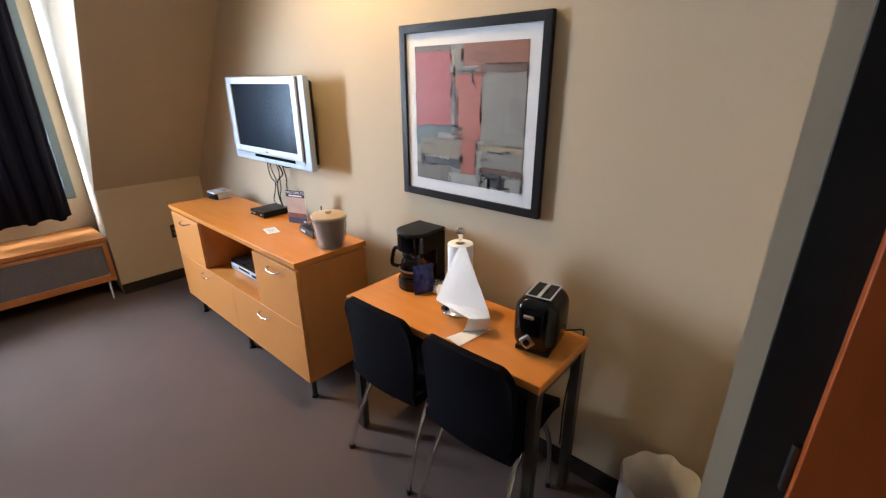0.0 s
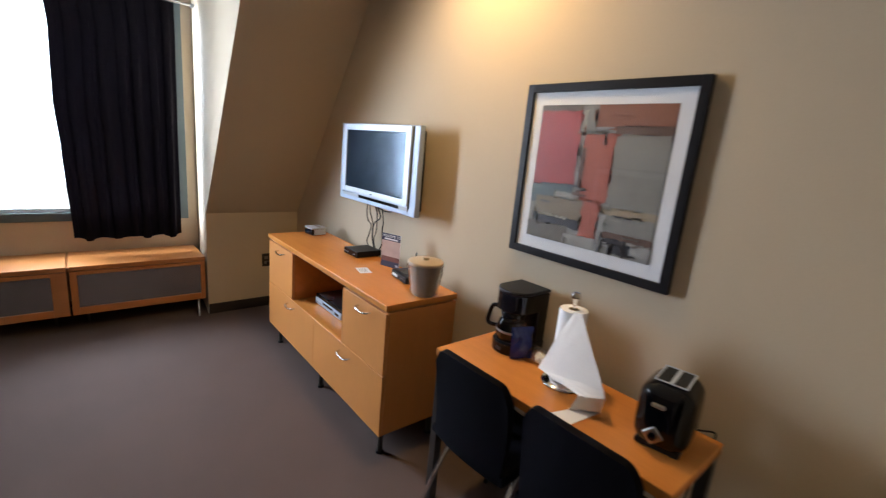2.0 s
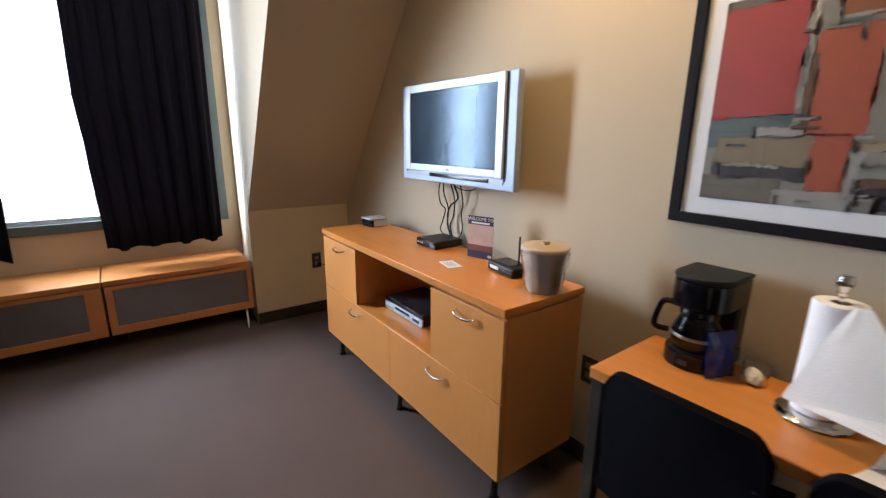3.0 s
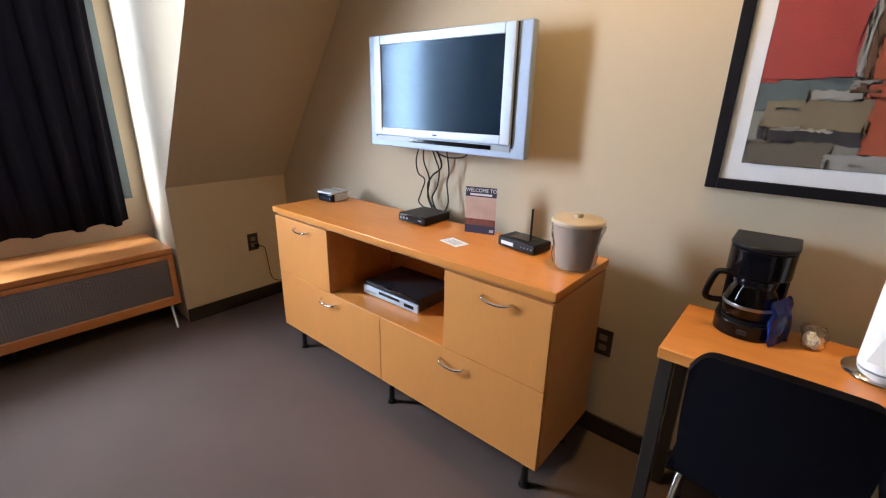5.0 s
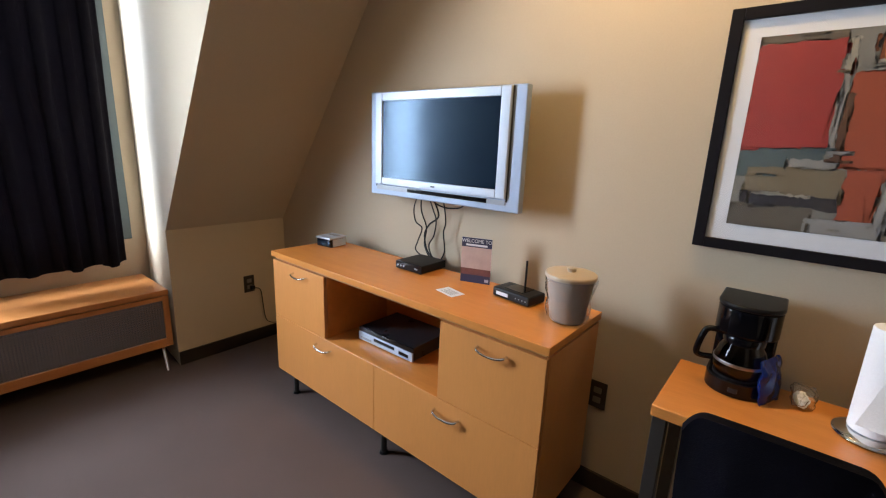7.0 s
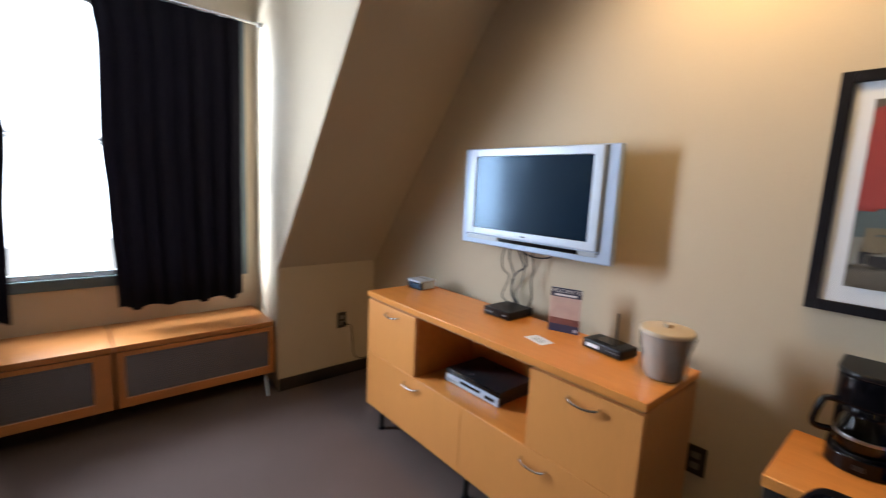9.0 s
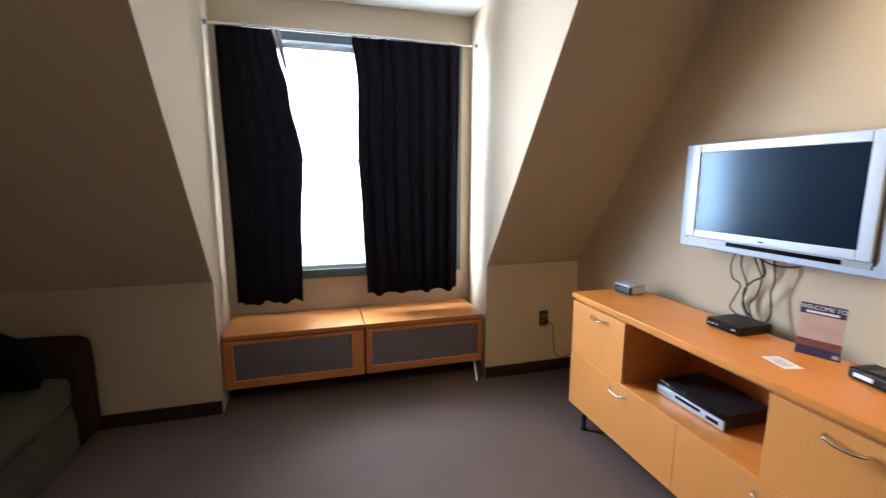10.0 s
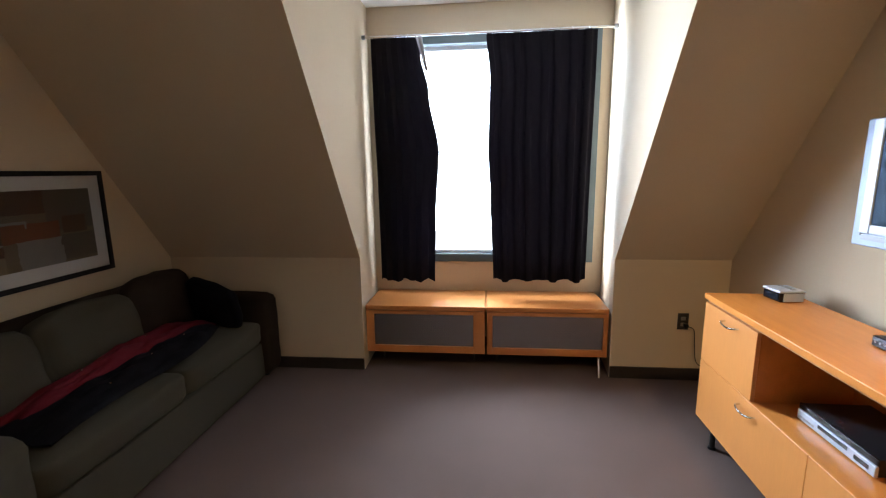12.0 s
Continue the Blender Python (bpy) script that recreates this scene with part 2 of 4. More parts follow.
def tube(pts, r, n=8, steps=8, bm=None):
    out = bm or bmesh.new()
    path = smooth_path(pts, steps) if steps else [Vector(q) for q in pts]
    up, rings = None, []
    for i, q in enumerate(path):
        d = (path[min(i + 1, len(path) - 1)] - path[max(i - 1, 0)]).normalized()
        if up is None:
            up = d.orthogonal().normalized()
        up = (up - d * up.dot(d)).normalized()
        side = d.cross(up)
        rings.append([out.verts.new(q + r * (math.cos(2 * math.pi * k / n) * up + math.sin(2 * math.pi * k / n) * side)) for k in range(n)])
    for a, b in zip(rings, rings[1:]):
        for k in range(n):
            out.faces.new((a[k], a[(k + 1) % n], b[(k + 1) % n], b[k]))
    out.faces.new(rings[0][::-1]); out.faces.new(rings[-1])
    return out

def sheet(fn, nu, nv, thick=0.004, bm=None):
    """A cloth or paper of the given thickness over fn(u, v), u and v from 0 to 1."""
    out = bm or bmesh.new()
    g = [[Vector(fn(i / nu, j / nv)) for j in range(nv + 1)] for i in range(nu + 1)]
    top, bot = [], []
    for i in range(nu + 1):
        ra, rb = [], []
        for j in range(nv + 1):
            du = g[min(i + 1, nu)][j] - g[max(i - 1, 0)][j]
            dv = g[i][min(j + 1, nv)] - g[i][max(j - 1, 0)]
            nn = du.cross(dv)
            nn = nn.normalized() if nn.length > 1e-9 else Vector((0, 0, 1))
            ra.append(out.verts.new(g[i][j] + nn * thick / 2)); rb.append(out.verts.new(g[i][j] - nn * thick / 2))
        top.append(ra); bot.append(rb)
    for i in range(nu):
        for j in range(nv):
            out.faces.new((top[i][j], top[i + 1][j], top[i + 1][j + 1], top[i][j + 1]))
            out.faces.new((bot[i][j], bot[i][j + 1], bot[i + 1][j + 1], bot[i + 1][j]))
    for i in range(nu):
        for j in (0, nv):
            out.faces.new((top[i][j], bot[i][j], bot[i + 1][j], top[i + 1][j]))
    for j in range(nv):
        for i in (0, nu):
            out.faces.new((top[i][j], top[i][j + 1], bot[i][j + 1], bot[i][j]))
    return out

def prism(face, vec, bm=None):
    out = bm or bmesh.new()
    a = [out.verts.new(p) for p in face]
    b = [out.verts.new(Vector(p) + Vector(vec)) for p in face]
    out.faces.new(a); out.faces.new(b[::-1])
    for i in range(len(a)):
        j = (i + 1) % len(a)
        out.faces.new((a[i], a[j], b[j], b[i]))
    return out

def cushion(x0, x1, y0, y1, z0, z1, r=0.05, puff=0.02, seed=0, wrinkle=0.006):
    """A soft upholstered block: rounded, bulging and a little uneven."""
    t = bmesh.new()
    bmesh.ops.create_cube(t, size=2)
    bmesh.ops.subdivide_edges(t, edges=t.edges[:], cuts=11, use_grid_fill=True)
    c = Vector(((x0 + x1) / 2, (y0 + y1) / 2, (z0 + z1) / 2))
    h = Vector(((x1 - x0) / 2, (y1 - y0) / 2, (z1 - z0) / 2))
    r = min(r, *(0.95 * k for k in h))
    for v in t.verts:
        u = v.co.copy()
        p = Vector((u[0] * h[0], u[1] * h[1], u[2] * h[2]))
        inner = Vector([max(-h[k] + r, min(h[k] - r, p[k])) for k in range(3)])
        d = p - inner
        if d.length > 1e-6:
            p = inner + d.normalized() * r
        for k in range(3):
            if abs(u[k]) > 0.99:
                a, b = [u[m] for m in range(3) if m != k]
                p[k] += math.copysign(puff * (1 - a * a) * (1 - b * b), u[k])
        p += Vector([noise.noise(p * 9 + Vector((seed * 7.1, k * 5.3, 0))) * wrinkle for k in range(3)])
        v.co = c + p
    return t

def text_mesh(words, size, m, name, mat, parent, label=""):
    cu = bpy.data.curves.new(name, 'FONT')
    cu.body, cu.size, cu.align_x, cu.align_y, cu.extrude = words, size, 'CENTER', 'CENTER', 0.0003
    tmp = new(name + "_tmp", cu)
    dg = bpy.context.evaluated_depsgraph_get()
    me = bpy.data.meshes.new_from_object(tmp.evaluated_get(dg))
    bpy.data.objects.remove(tmp)
    bm = bmesh.new(); bm.from_mesh(me)
    bmesh.ops.transform(bm, matrix=m, verts=bm.verts)
    return part(name, bm, mat, parent, label)

# ---- the large structure ----
XE, XW, YN, YB, YS, ZC = 1.62, -2.50, 4.12, 4.64, -0.012, 2.78
KZ = 0.882                      # height of the knee wall
RUN = (ZC - KZ) / 1.38          # the slope's run
XL, XR = -0.988, 0.848          # the dormer's opening
XLB, XRB = -1.0, 0.893        # the same at the window wall

def structure(name, bm, mat, label):
    return solo(name, bm, mat, label, "", "structure")

structure("floor", box(XW - 0.1, XE + 0.1, -2.1, YB + 0.1, -0.08, 0, 0), CARPET, "brown-grey low-pile carpet over the whole floor")
structure("ceiling", box(XW - 0.1, XE + 0.1, -2.1, YB + 0.1, ZC, ZC + 0.1, 0), WHITE, "plain white painted ceiling")
structure("wall_east", box(XE, XE + 0.1, -2.1, YB + 0.1, 0, ZC, 0), PAINT, "beige painted wall behind the television")
structure("wall_west", box(XW - 0.1, XW, -2.1, YB + 0.1, 0, ZC, 0), PAINT, "beige painted wall behind the sofa")

def cheek(xa, xb, out):
    f = [(xa, YN, 0), (xb, YB, 0), (xb, YB, ZC), (xa, YN - RUN, ZC), (xa, YN, KZ)]
    bm = bmesh.new()
    a = [bm.verts.new(p) for p in f]
    xo = xa + out
    b = [bm.verts.new((xo, p[1], p[2])) for p in f]
    bm.faces.new((a[0], a[1], a[2])); bm.faces.new((a[0], a[2], a[4])); bm.faces.new((a[2], a[3], a[4]))
    bm.faces.new(b[::-1])
    for i in range(5):
        j = (i + 1) % 5
        bm.faces.new((a[i], a[j], b[j], b[i]))
    return bm

structure("wall_dormer_east", cheek(XR, XRB, 0.12), PAINT, "beige painted side of the dormer")
structure("wall_dormer_west", cheek(XL, XLB, -0.12), PAINT, "beige painted side of the dormer")
for nm, a, b in (("east", XR + 0.12, XE), ("west", XW, XL - 0.12)):
    structure("wall_knee_" + nm, box(a, b, YN, YN + 0.1, 0, KZ, 0), PAINT, "low beige knee wall under the roof slope")
    structure("wall_slope_" + nm, prism([(a, YN, KZ), (a, YN - RUN, ZC), (a, YN - RUN + 0.15, ZC), (a, YN + 0.15, KZ)], (b - a, 0, 0)), PAINT, "sloping beige attic wall beside the dormer")
# window wall, built round its opening
WX0, WX1, WZ0, WZ1 = -0.905, 0.812, 0.755, 2.56
bm = box(XLB - 0.12, WX0, YB, YB + 0.14, 0, ZC, 0)
box(WX1, XRB + 0.12, YB, YB + 0.14, 0, ZC, 0, bm=bm)
box(WX0, WX1, YB, YB + 0.14, 0, WZ0, 0, bm=bm)
box(WX0, WX1, YB, YB + 0.14, WZ1, ZC, 0, bm=bm)
structure("wall_north", bm, PAINT, "beige painted wall round the dormer window")
# south wall with the doorway that the walk begins in
DX0, DX1, DH = -0.22, 0.97, 2.10
bm = box(XW, DX0, YS - 0.14, YS, 0, ZC, 0)
box(DX1, XE, YS - 0.14, YS, 0, ZC, 0, bm=bm)
box(DX0, DX1, YS - 0.14, YS, DH, ZC, 0, bm=bm)
structure("wall_south", bm, PAINT, "beige painted wall with a doorway")
bm = box(XW, XE, -2.1, -2.0, 0, ZC, 0)
structure("wall_hall_south", bm, PAINT, "plain beige wall closing the entrance")
bm = box(-1.1, -1.0, -2.0, YS - 0.14, 0, ZC, 0)
structure("wall_hall_west", bm, PAINT, "plain beige wall beside the entrance")

def run(name, x0, x1, y0, y1):
    structure(name, box(x0, x1, y0, y1, 0, 0.088, 0.002), BASE, "dark brown baseboard along the wall")
run("baseboard_east", XE - 0.013, XE, YS, YN - 0.014)
run("baseboard_knee_east", XR + 0.002, XE - 0.015, YN - 0.013, YN)
run("baseboard_knee_west", XW + 0.015, XL - 0.002, YN - 0.013, YN)
run("baseboard_west", XW, XW + 0.013, YS, YN - 0.014)
run("baseboard_window", XLB + 0.002, XRB - 0.002, YB - 0.013, YB)

# door frame and open door at the start
fr = thing("door_1", (DX1, -0.10, 0), "orange-brown wooden door standing open in a dark frame", "door", kind="structure")
part("door_frame", box(DX1 - 0.02, DX1 + 0.001, -0.175, -0.052, 0, DH - 0.02, 0.003), FRAMED, fr, "dark painted door frame")
part("door_head", box(DX0, DX1 - 0.022, -0.175, -0.052, DH - 0.02, DH - 0.001, 0.003), FRAMED, fr)
part("door_frame", box(DX0 - 0.001, DX0 + 0.02, -0.175, -0.052, 0, DH - 0.022, 0.003), FRAMED, fr)
leaf = part("door_leaf", box(DX1 - 0.065, DX1 - 0.022, -1.02, -0.135, 0.008, DH - 0.03, 0.003), DOORW, fr, "orange-brown stained wooden door leaf")
for z in (0.30, 1.02, 1.82):
    part("hinge", cyl(DX1 - 0.028, -0.128, z - 0.05, z + 0.05, 0.007, bevel=0.001, n=12), DARKMET, leaf, "dark metal hinge")
part("door_handle", tube([(DX1 - 0.066, -0.95, 1.0), (DX1 - 0.11, -0.95, 1.0), (DX1 - 0.115, -0.93, 1.0), (DX1 - 0.115, -0.84, 1.0)], 0.009), STEEL, leaf, "steel lever handle")

# window
win = thing("window_1", (-0.05, YB, WZ0), "bright sash window with a slate-coloured frame", "window", kind="structure")
fw = 0.062
y0, y1 = YB - 0.012, YB + 0.07
part("window_frame", box(WX0, WX0 + fw, y0, y1, WZ0, WZ1, 0.003), SLATE, win)
part("window_frame", box(WX1 - fw, WX1, y0, y1, WZ0, WZ1, 0.003), SLATE, win)
part("window_frame", box(WX0 + fw, WX1 - fw, y0, y1, WZ1 - 0.072, WZ1, 0.003), SLATE, win)
part("window_sill", box(WX0 + fw, WX1 - fw, y0 - 0.004, y1, WZ0, WZ0 + 0.066, 0.003), SLATE, win)
zm = 1.66
def sash(za, zb, ya):
    xa, xb = WX0 + fw + 0.002, WX1 - fw - 0.002
    bm = box(xa, xa + 0.04, ya, ya + 0.03, za, zb, 0.002)
    box(xb - 0.04, xb, ya, ya + 0.03, za, zb, 0.002, bm=bm)
    box(xa + 0.04, xb - 0.04, ya, ya + 0.03, za, za + (0.03 if za < 1 else 0.006), 0.002, bm=bm)
    box(xa + 0.04, xb - 0.04, ya, ya + 0.03, zb - (0.035 if zb > 2 else 0.006), zb, 0.002, bm=bm)
    s = part("sash", bm, SASH, win, "white sash")
    pane = part("pane", box(xa + 0.036, xb - 0.036, ya + 0.012, ya + 0.016, za + 0.026, zb - 0.031, 0), GLASS, s)
    pane.visible_shadow = False
sash(WZ0 + 0.068, zm + 0.005, YB + 0.018)
sash(zm - 0.005, WZ1 - 0.074, YB + 0.052)
# pale sky outside
bd = bpy.data.materials.new("white_sky")
bd.use_nodes = True
b = bd.node_tree.nodes["Principled BSDF"]
b.inputs["Base Color"].default_value = (0.8, 0.85, 0.9, 1)
b.inputs["Emission Color"].default_value = (0.93, 0.97, 1, 1)
b.inputs["Emission Strength"].default_value = 2.2
structure("backdrop", box(-14, 14, 24, 24.1, -12, 22, 0), bd, "white overcast sky outside the window")

# ---- dormer: curtains, rod, bench units ----
CY = 4.47
RZ = 2.512
rod = thing("curtain_rod", (-0.05, CY, RZ), "thin silver tension rod across the dormer", "curtain rod")
part("rod", tube([(XLB + 0.01, CY, RZ), (XRB - 0.02, CY, RZ)], 0.009, 12, 0), CHROME, rod)
for x in (XLB + 0.016, XRB - 0.026):
    b = bmesh.new()
    tube([(x - 0.013, CY, RZ), (x + 0.013, CY, RZ)], 0.016, 14, 0, b)
    part("end_cap", b, GREYP, rod)

def lerp_table(tab, z):
    for (z0, v0), (z1, v1) in zip(tab, tab[1:]):
        if z <= z1:
            k = (z - z0) / (z1 - z0)
            k = max(0, k); k = k * k * (3 - 2 * k)
            return v0 + (v1 - v0) * k
    return tab[-1][1]

def curtain(outer, inner, zb, folds, seed, label):
    th = thing("curtain", ((outer[0][1] + inner[0][1]) / 2, CY, zb), label, "curtain", "dark curtains at the window")
    zt = RZ - 0.012
    def fn(u, v):
        z0 = zb + 0.012 * math.sin(u * folds * 6.28 * 0.5 + seed) + 0.006 * math.sin(u * 31 + seed)
        z = z0 + (zt - z0) * v
        xa, xb = lerp_table(outer, z), lerp_table(inner, z)
        w = u + 0.018 * math.sin(u * 23 + seed * 3) * (1 - abs(2 * u - 1))
        amp = (0.011 + 0.010 * (1 - v)) * (0.65 + 0.6 * noise.noise((u * 4.3, 0.5 * v, seed + 2)))
        ph = 6.283 * folds * u + 0.8 * math.sin(3 * u + seed) + 0.5 * math.sin(2.2 * v + u * 5)
        return (xa + (xb - xa) * w + 0.006 * math.sin(2 * ph), CY - 0.006 + amp * math.sin(ph) + 0.01 * noise.noise((u * 6, v * 3, seed)), z)
    part("cloth", sheet(fn, 150, 34, 0.003), CURT, th)
    n = 7
    for i in range(n):
        u = (i + 0.5) / n
        x = outer[-1][1] + (inner[-1][1] - outer[-1][1]) * u
        b = bmesh.new()
        ring = [(x, CY + 0.014 * math.cos(a), RZ - 0.003 + 0.016 * math.sin(a)) for a in [k * 6.283 / 14 for k in range(15)]]
        tube(ring, 0.0022, 6, 0, b)
        part("curtain_ring", b, CHROME, th)
    return th

curtain([(0.622, -0.917), (2.476, -0.937)], [(0.622, -0.462), (1.158, -0.449), (1.656, -0.420), (2.086, -0.493), (2.398, -0.556), (2.496, -0.566)], 0.628, 5, 0.4, "dark brown-black pleated curtain, drawn half aside, bowed at its edge")
curtain([(0.622, 0.719), (2.476, 0.735)], [(0.622, 0.007), (1.305, -0.017), (1.656, -0.034), (2.183, -0.024), (2.496, -0.054)], 0.638, 8, 2.1, "dark brown-black pleated curtain covering half of the window")
# pale sheet added for light glowing through the narrower curtain's edge at the top
th = thing("curtain_lining_fold", (-0.56, CY - 0.03, 2.3), "pale lining corner folded out over the dark curtain", "curtain")
part("lining", sheet(lambda u, v: (-0.582 + 0.05 * u * (0.4 + v * 0.6) + 0.07 * (1 - v), CY - 0.034 + 0.008 * math.sin(5 * u), 2.25 + 0.245 * v), 10, 12, 0.003), CURTGLOW, th)

def bench(x0, x1, px0, px1, label):
    yb = YB - 0.002
    th = thing("bench_cabinet", ((x0 + x1) / 2, 4.40, 0), label, "bench", "low cabinets in the dormer")
    part("top", box(x0, x1, 4.168, yb, 0.468, 0.502, 0.004), BENCHW, th)
    part("bottom", box(x0 + 0.001, x1 - 0.001, 4.182, yb, 0.125, 0.150, 0.002), BENCHW, th)
    part("side", box(x0 + 0.001, x0 + 0.02, 4.182, yb, 0.151, 0.467, 0.002), BENCHW, th)
    part("side", box(x1 - 0.02, x1 - 0.001, 4.182, yb, 0.151, 0.467, 0.002), BENCHW, th)
    door = part("door", box(px0 - 0.001, px1 + 0.001, 4.181, 4.188, 0.18, 0.437, 0), PERF, th, "perforated grey steel panel")
    yd = 4.170
    b = box(x0 + 0.002, px0, yd, 4.196, 0.128, 0.462, 0.002)
    box(px1, x1 - 0.002, yd, 4.196, 0.128, 0.462, 0.002, bm=b)
    box(px0, px1, yd, 4.196, 0.435, 0.462, 0.002, bm=b)
    box(px0, px1, yd, 4.196, 0.128, 0.182, 0.002, bm=b)
    part("door_frame", b, BENCHW, door)
    # only the splayed leg is chrome; darker steel paints shade onto the others
    for x, y, dx, dy in ((x0 + 0.09, 4.36, 0, 0), (x0 + 0.09, 4.56, 0, 0), (x1 - 0.052, 4.56, 0, 0), (x1 - 0.052, 4.205, -0.02, -0.115) if x1 > 0.5 else (x1 - 0.09, 4.36, 0, 0)):
        part("leg", tube([(x, y, 0.126), (x + dx, y + dy, 0.0)], 0.010, 12, 0), CHROME if dy else LEGM, th, "splayed chrome leg" if dy else "dull steel leg")
    return th
bench(-0.978, -0.060, -0.915, -0.150, "low wooden bench cabinet with a dull perforated steel door")
bench(-0.048, 0.842, -0.004, 0.806, "low wooden bench cabinet with a perforated steel door and chrome legs")

solo("filler_strip", box(-0.0585, -0.0495, 4.21, YB - 0.004, 0.455, 0.486, 0.001), BENCHW, "narrow wooden strip between the two bench cabinets", "strip", at=(-0.054, 4.42, 0.455))

# ---- television wall ----
tv = thing("television", (1.62, 2.545, 1.18), "silver flat television with side speakers on a wall bracket", "television")
part("body", box(1.498, 1.572, 2.15, 2.94, 1.20, 1.66, 0.015, 3), BLACKM, tv)
part("speaker", box(1.484, 1.520, 2.105, 2.985, 1.178, 1.682, 0.006, 3), SILVERB, tv, "pale silver speaker surround")
bm = box(1.470, 1.492, 2.168, 2.215, 1.232, 1.678, 0.004)
box(1.470, 1.492, 2.893, 2.938, 1.232, 1.678, 0.004, bm=bm)
box(1.4701, 1.492, 2.2149, 2.8931, 1.638, 1.678, 0.004, bm=bm)
box(1.4701, 1.492, 2.2149, 2.8931, 1.232, 1.268, 0.004, bm=bm)
bez = part("bezel", bm, SILVER, tv, "bright silver bezel")
part("screen", box(1.476, 1.488, 2.214, 2.894, 1.267, 1.639, 0), SCREEN, tv, "dark matt screen")
part("logo", box(1.4688, 1.471, 2.54, 2.565, 1.246, 1.252, 0), BLACKM, bez)
part("slot", box(1.480, 1.486, 2.17, 2.937, 1.205, 1.226, 0.001), GREYP, tv)
part("control_strip", box(1.478, 1.487, 2.26, 2.72, 1.207, 1.225, 0.001), BLACKP, tv)
for y in (2.172, 2.931):
    part("groove", box(1.481, 1.4852, y - (0.010 if y < 2.5 else -0.007), y - (0.004 if y < 2.5 else -0.013), 1.22, 1.675, 0), DVDTOP, tv)
part("bracket", box(1.572, 1.619, 2.44, 2.65, 1.32, 1.54, 0.004), DARKMET, tv, "black wall bracket")
tv.location = (1.62, 2.556, 1.184)
tv.scale = (1, 1.022, 1.01)

def cable(name, pts, r=0.0035, label="thin black cable"):
    return solo(name, tube(pts, r, 7, 8), BLACKM, label, "cable", at=pts[-1])
cable("television_cable", [(1.55, 2.70, 1.21), (1.56, 2.71, 1.12), (1.57, 2.68, 1.03), (1.58, 2.70, 0.94), (1.57, 2.66, 0.885), (1.548, 2.62, 0.875)], label="black cable hanging from the television")
cable("television_cable", [(1.55, 2.66, 1.21), (1.57, 2.64, 1.13), (1.55, 2.60, 1.08), (1.56, 2.62, 1.00), (1.57, 2.66, 0.94), (1.56, 2.63, 0.89), (1.548, 2.60, 0.876)], label="black cable looped behind the set-top box")
cable("television_cable", [(1.55, 2.63, 1.20), (1.58, 2.61, 1.10), (1.57, 2.66, 1.05), (1.58, 2.70, 0.99), (1.57, 2.67, 0.91), (1.548, 2.58, 0.872)], 0.0045, "black cable hanging from the television")
cable("television_cable", [(1.55, 2.42, 1.19), (1.58, 2.48, 1.155), (1.58, 2.56, 1.145), (1.57, 2.62, 1.16), (1.55, 2.66, 1.20)], label="black cable sagging under the television")
cable("television_cable", [(1.55, 2.56, 1.20), (1.57, 2.555, 1.08), (1.575, 2.57, 1.02), (1.57, 2.555, 0.93), (1.548, 2.565, 0.876)], label="black cable hanging from the television")

cable("television_cable", [(1.55, 2.72, 1.21), (1.57, 2.77, 1.12), (1.58, 2.765, 1.05), (1.58, 2.72, 1.02), (1.58, 2.745, 0.95), (1.57, 2.75, 0.90), (1.548, 2.66, 0.874)], label="black cable looped beside the television")

# long credenza, turned a little from the wall
CX0, CX1, CYA, CYB = 1.108, 1.535, 1.742, 3.392
cr = thing("credenza", (1.32, 2.567, 0), "long maple media credenza with an open niche and drawers", "credenza")
part("top", box(CX0 - 0.006, CX1 + 0.002, CYA - 0.006, CYB + 0.006, 0.820, 0.850, 0.003), MAPLE, cr, "orange maple top")
part("shadow_gap", box(CX0 + 0.012, CX1 - 0.01, CYA + 0.01, CYB - 0.01, 0.806, 0.8195, 0), EDGE, cr)
N0, N1, NZ = 2.187, 2.924, 0.480
bm = box(CX0 + 0.019, CX1, CYA, CYA + 0.02, 0.152, 0.806, 0.001)
part("side", bm, MAPLEV, cr)
part("side", box(CX0 + 0.019, CX1, CYB - 0.02, CYB, 0.152, 0.806, 0.001), MAPLEV, cr)
part("back", box(CX1 - 0.012, CX1 - 0.001, CYA + 0.021, CYB - 0.021, 0.153, 0.805, 0), MAPLE, cr)
part("shelf", box(CX0 + 0.004, CX1 - 0.013, CYA + 0.021, CYB - 0.021, NZ - 0.022, NZ, 0.002), MAPLE, cr)
part("divider", box(CX0 + 0.019, CX1 - 0.013, N0 - 0.02, N0 - 0.001, NZ + 0.001, 0.805, 0.001), MAPLE, cr)
part("divider", box(CX0 + 0.019, CX1 - 0.013, N1 + 0.001, N1 + 0.02, NZ + 0.001, 0.805, 0.001), MAPLE, cr)
part("bottom", box(CX0 + 0.019, CX1 - 0.013, CYA + 0.021, CYB - 0.021, 0.153, 0.172, 0), MAPLE, cr)
SP = 2.559
def drawer(ya, yb, za, zb, hy, hz):
    d = part("drawer", box(CX0, CX0 + 0.018, ya + 0.0015, yb - 0.0015, za, zb, 0.0015), MAPLEV, cr)
    x = CX0
    b = tube([(x + 0.001, hy - 0.060, hz + 0.004), (x - 0.020, hy - 0.054, hz + 0.002), (x - 0.027, hy - 0.03, hz - 0.004), (x - 0.028, hy, hz - 0.006), (x - 0.027, hy + 0.03, hz - 0.004), (x - 0.020, hy + 0.054, hz + 0.002), (x + 0.001, hy + 0.060, hz + 0.004)], 0.0048, 10, 6)
    part("handle", b, CHROME, d, "bowed chrome handle")
drawer(N1, CYB, NZ + 0.003, 0.803, 3.130, 0.762)
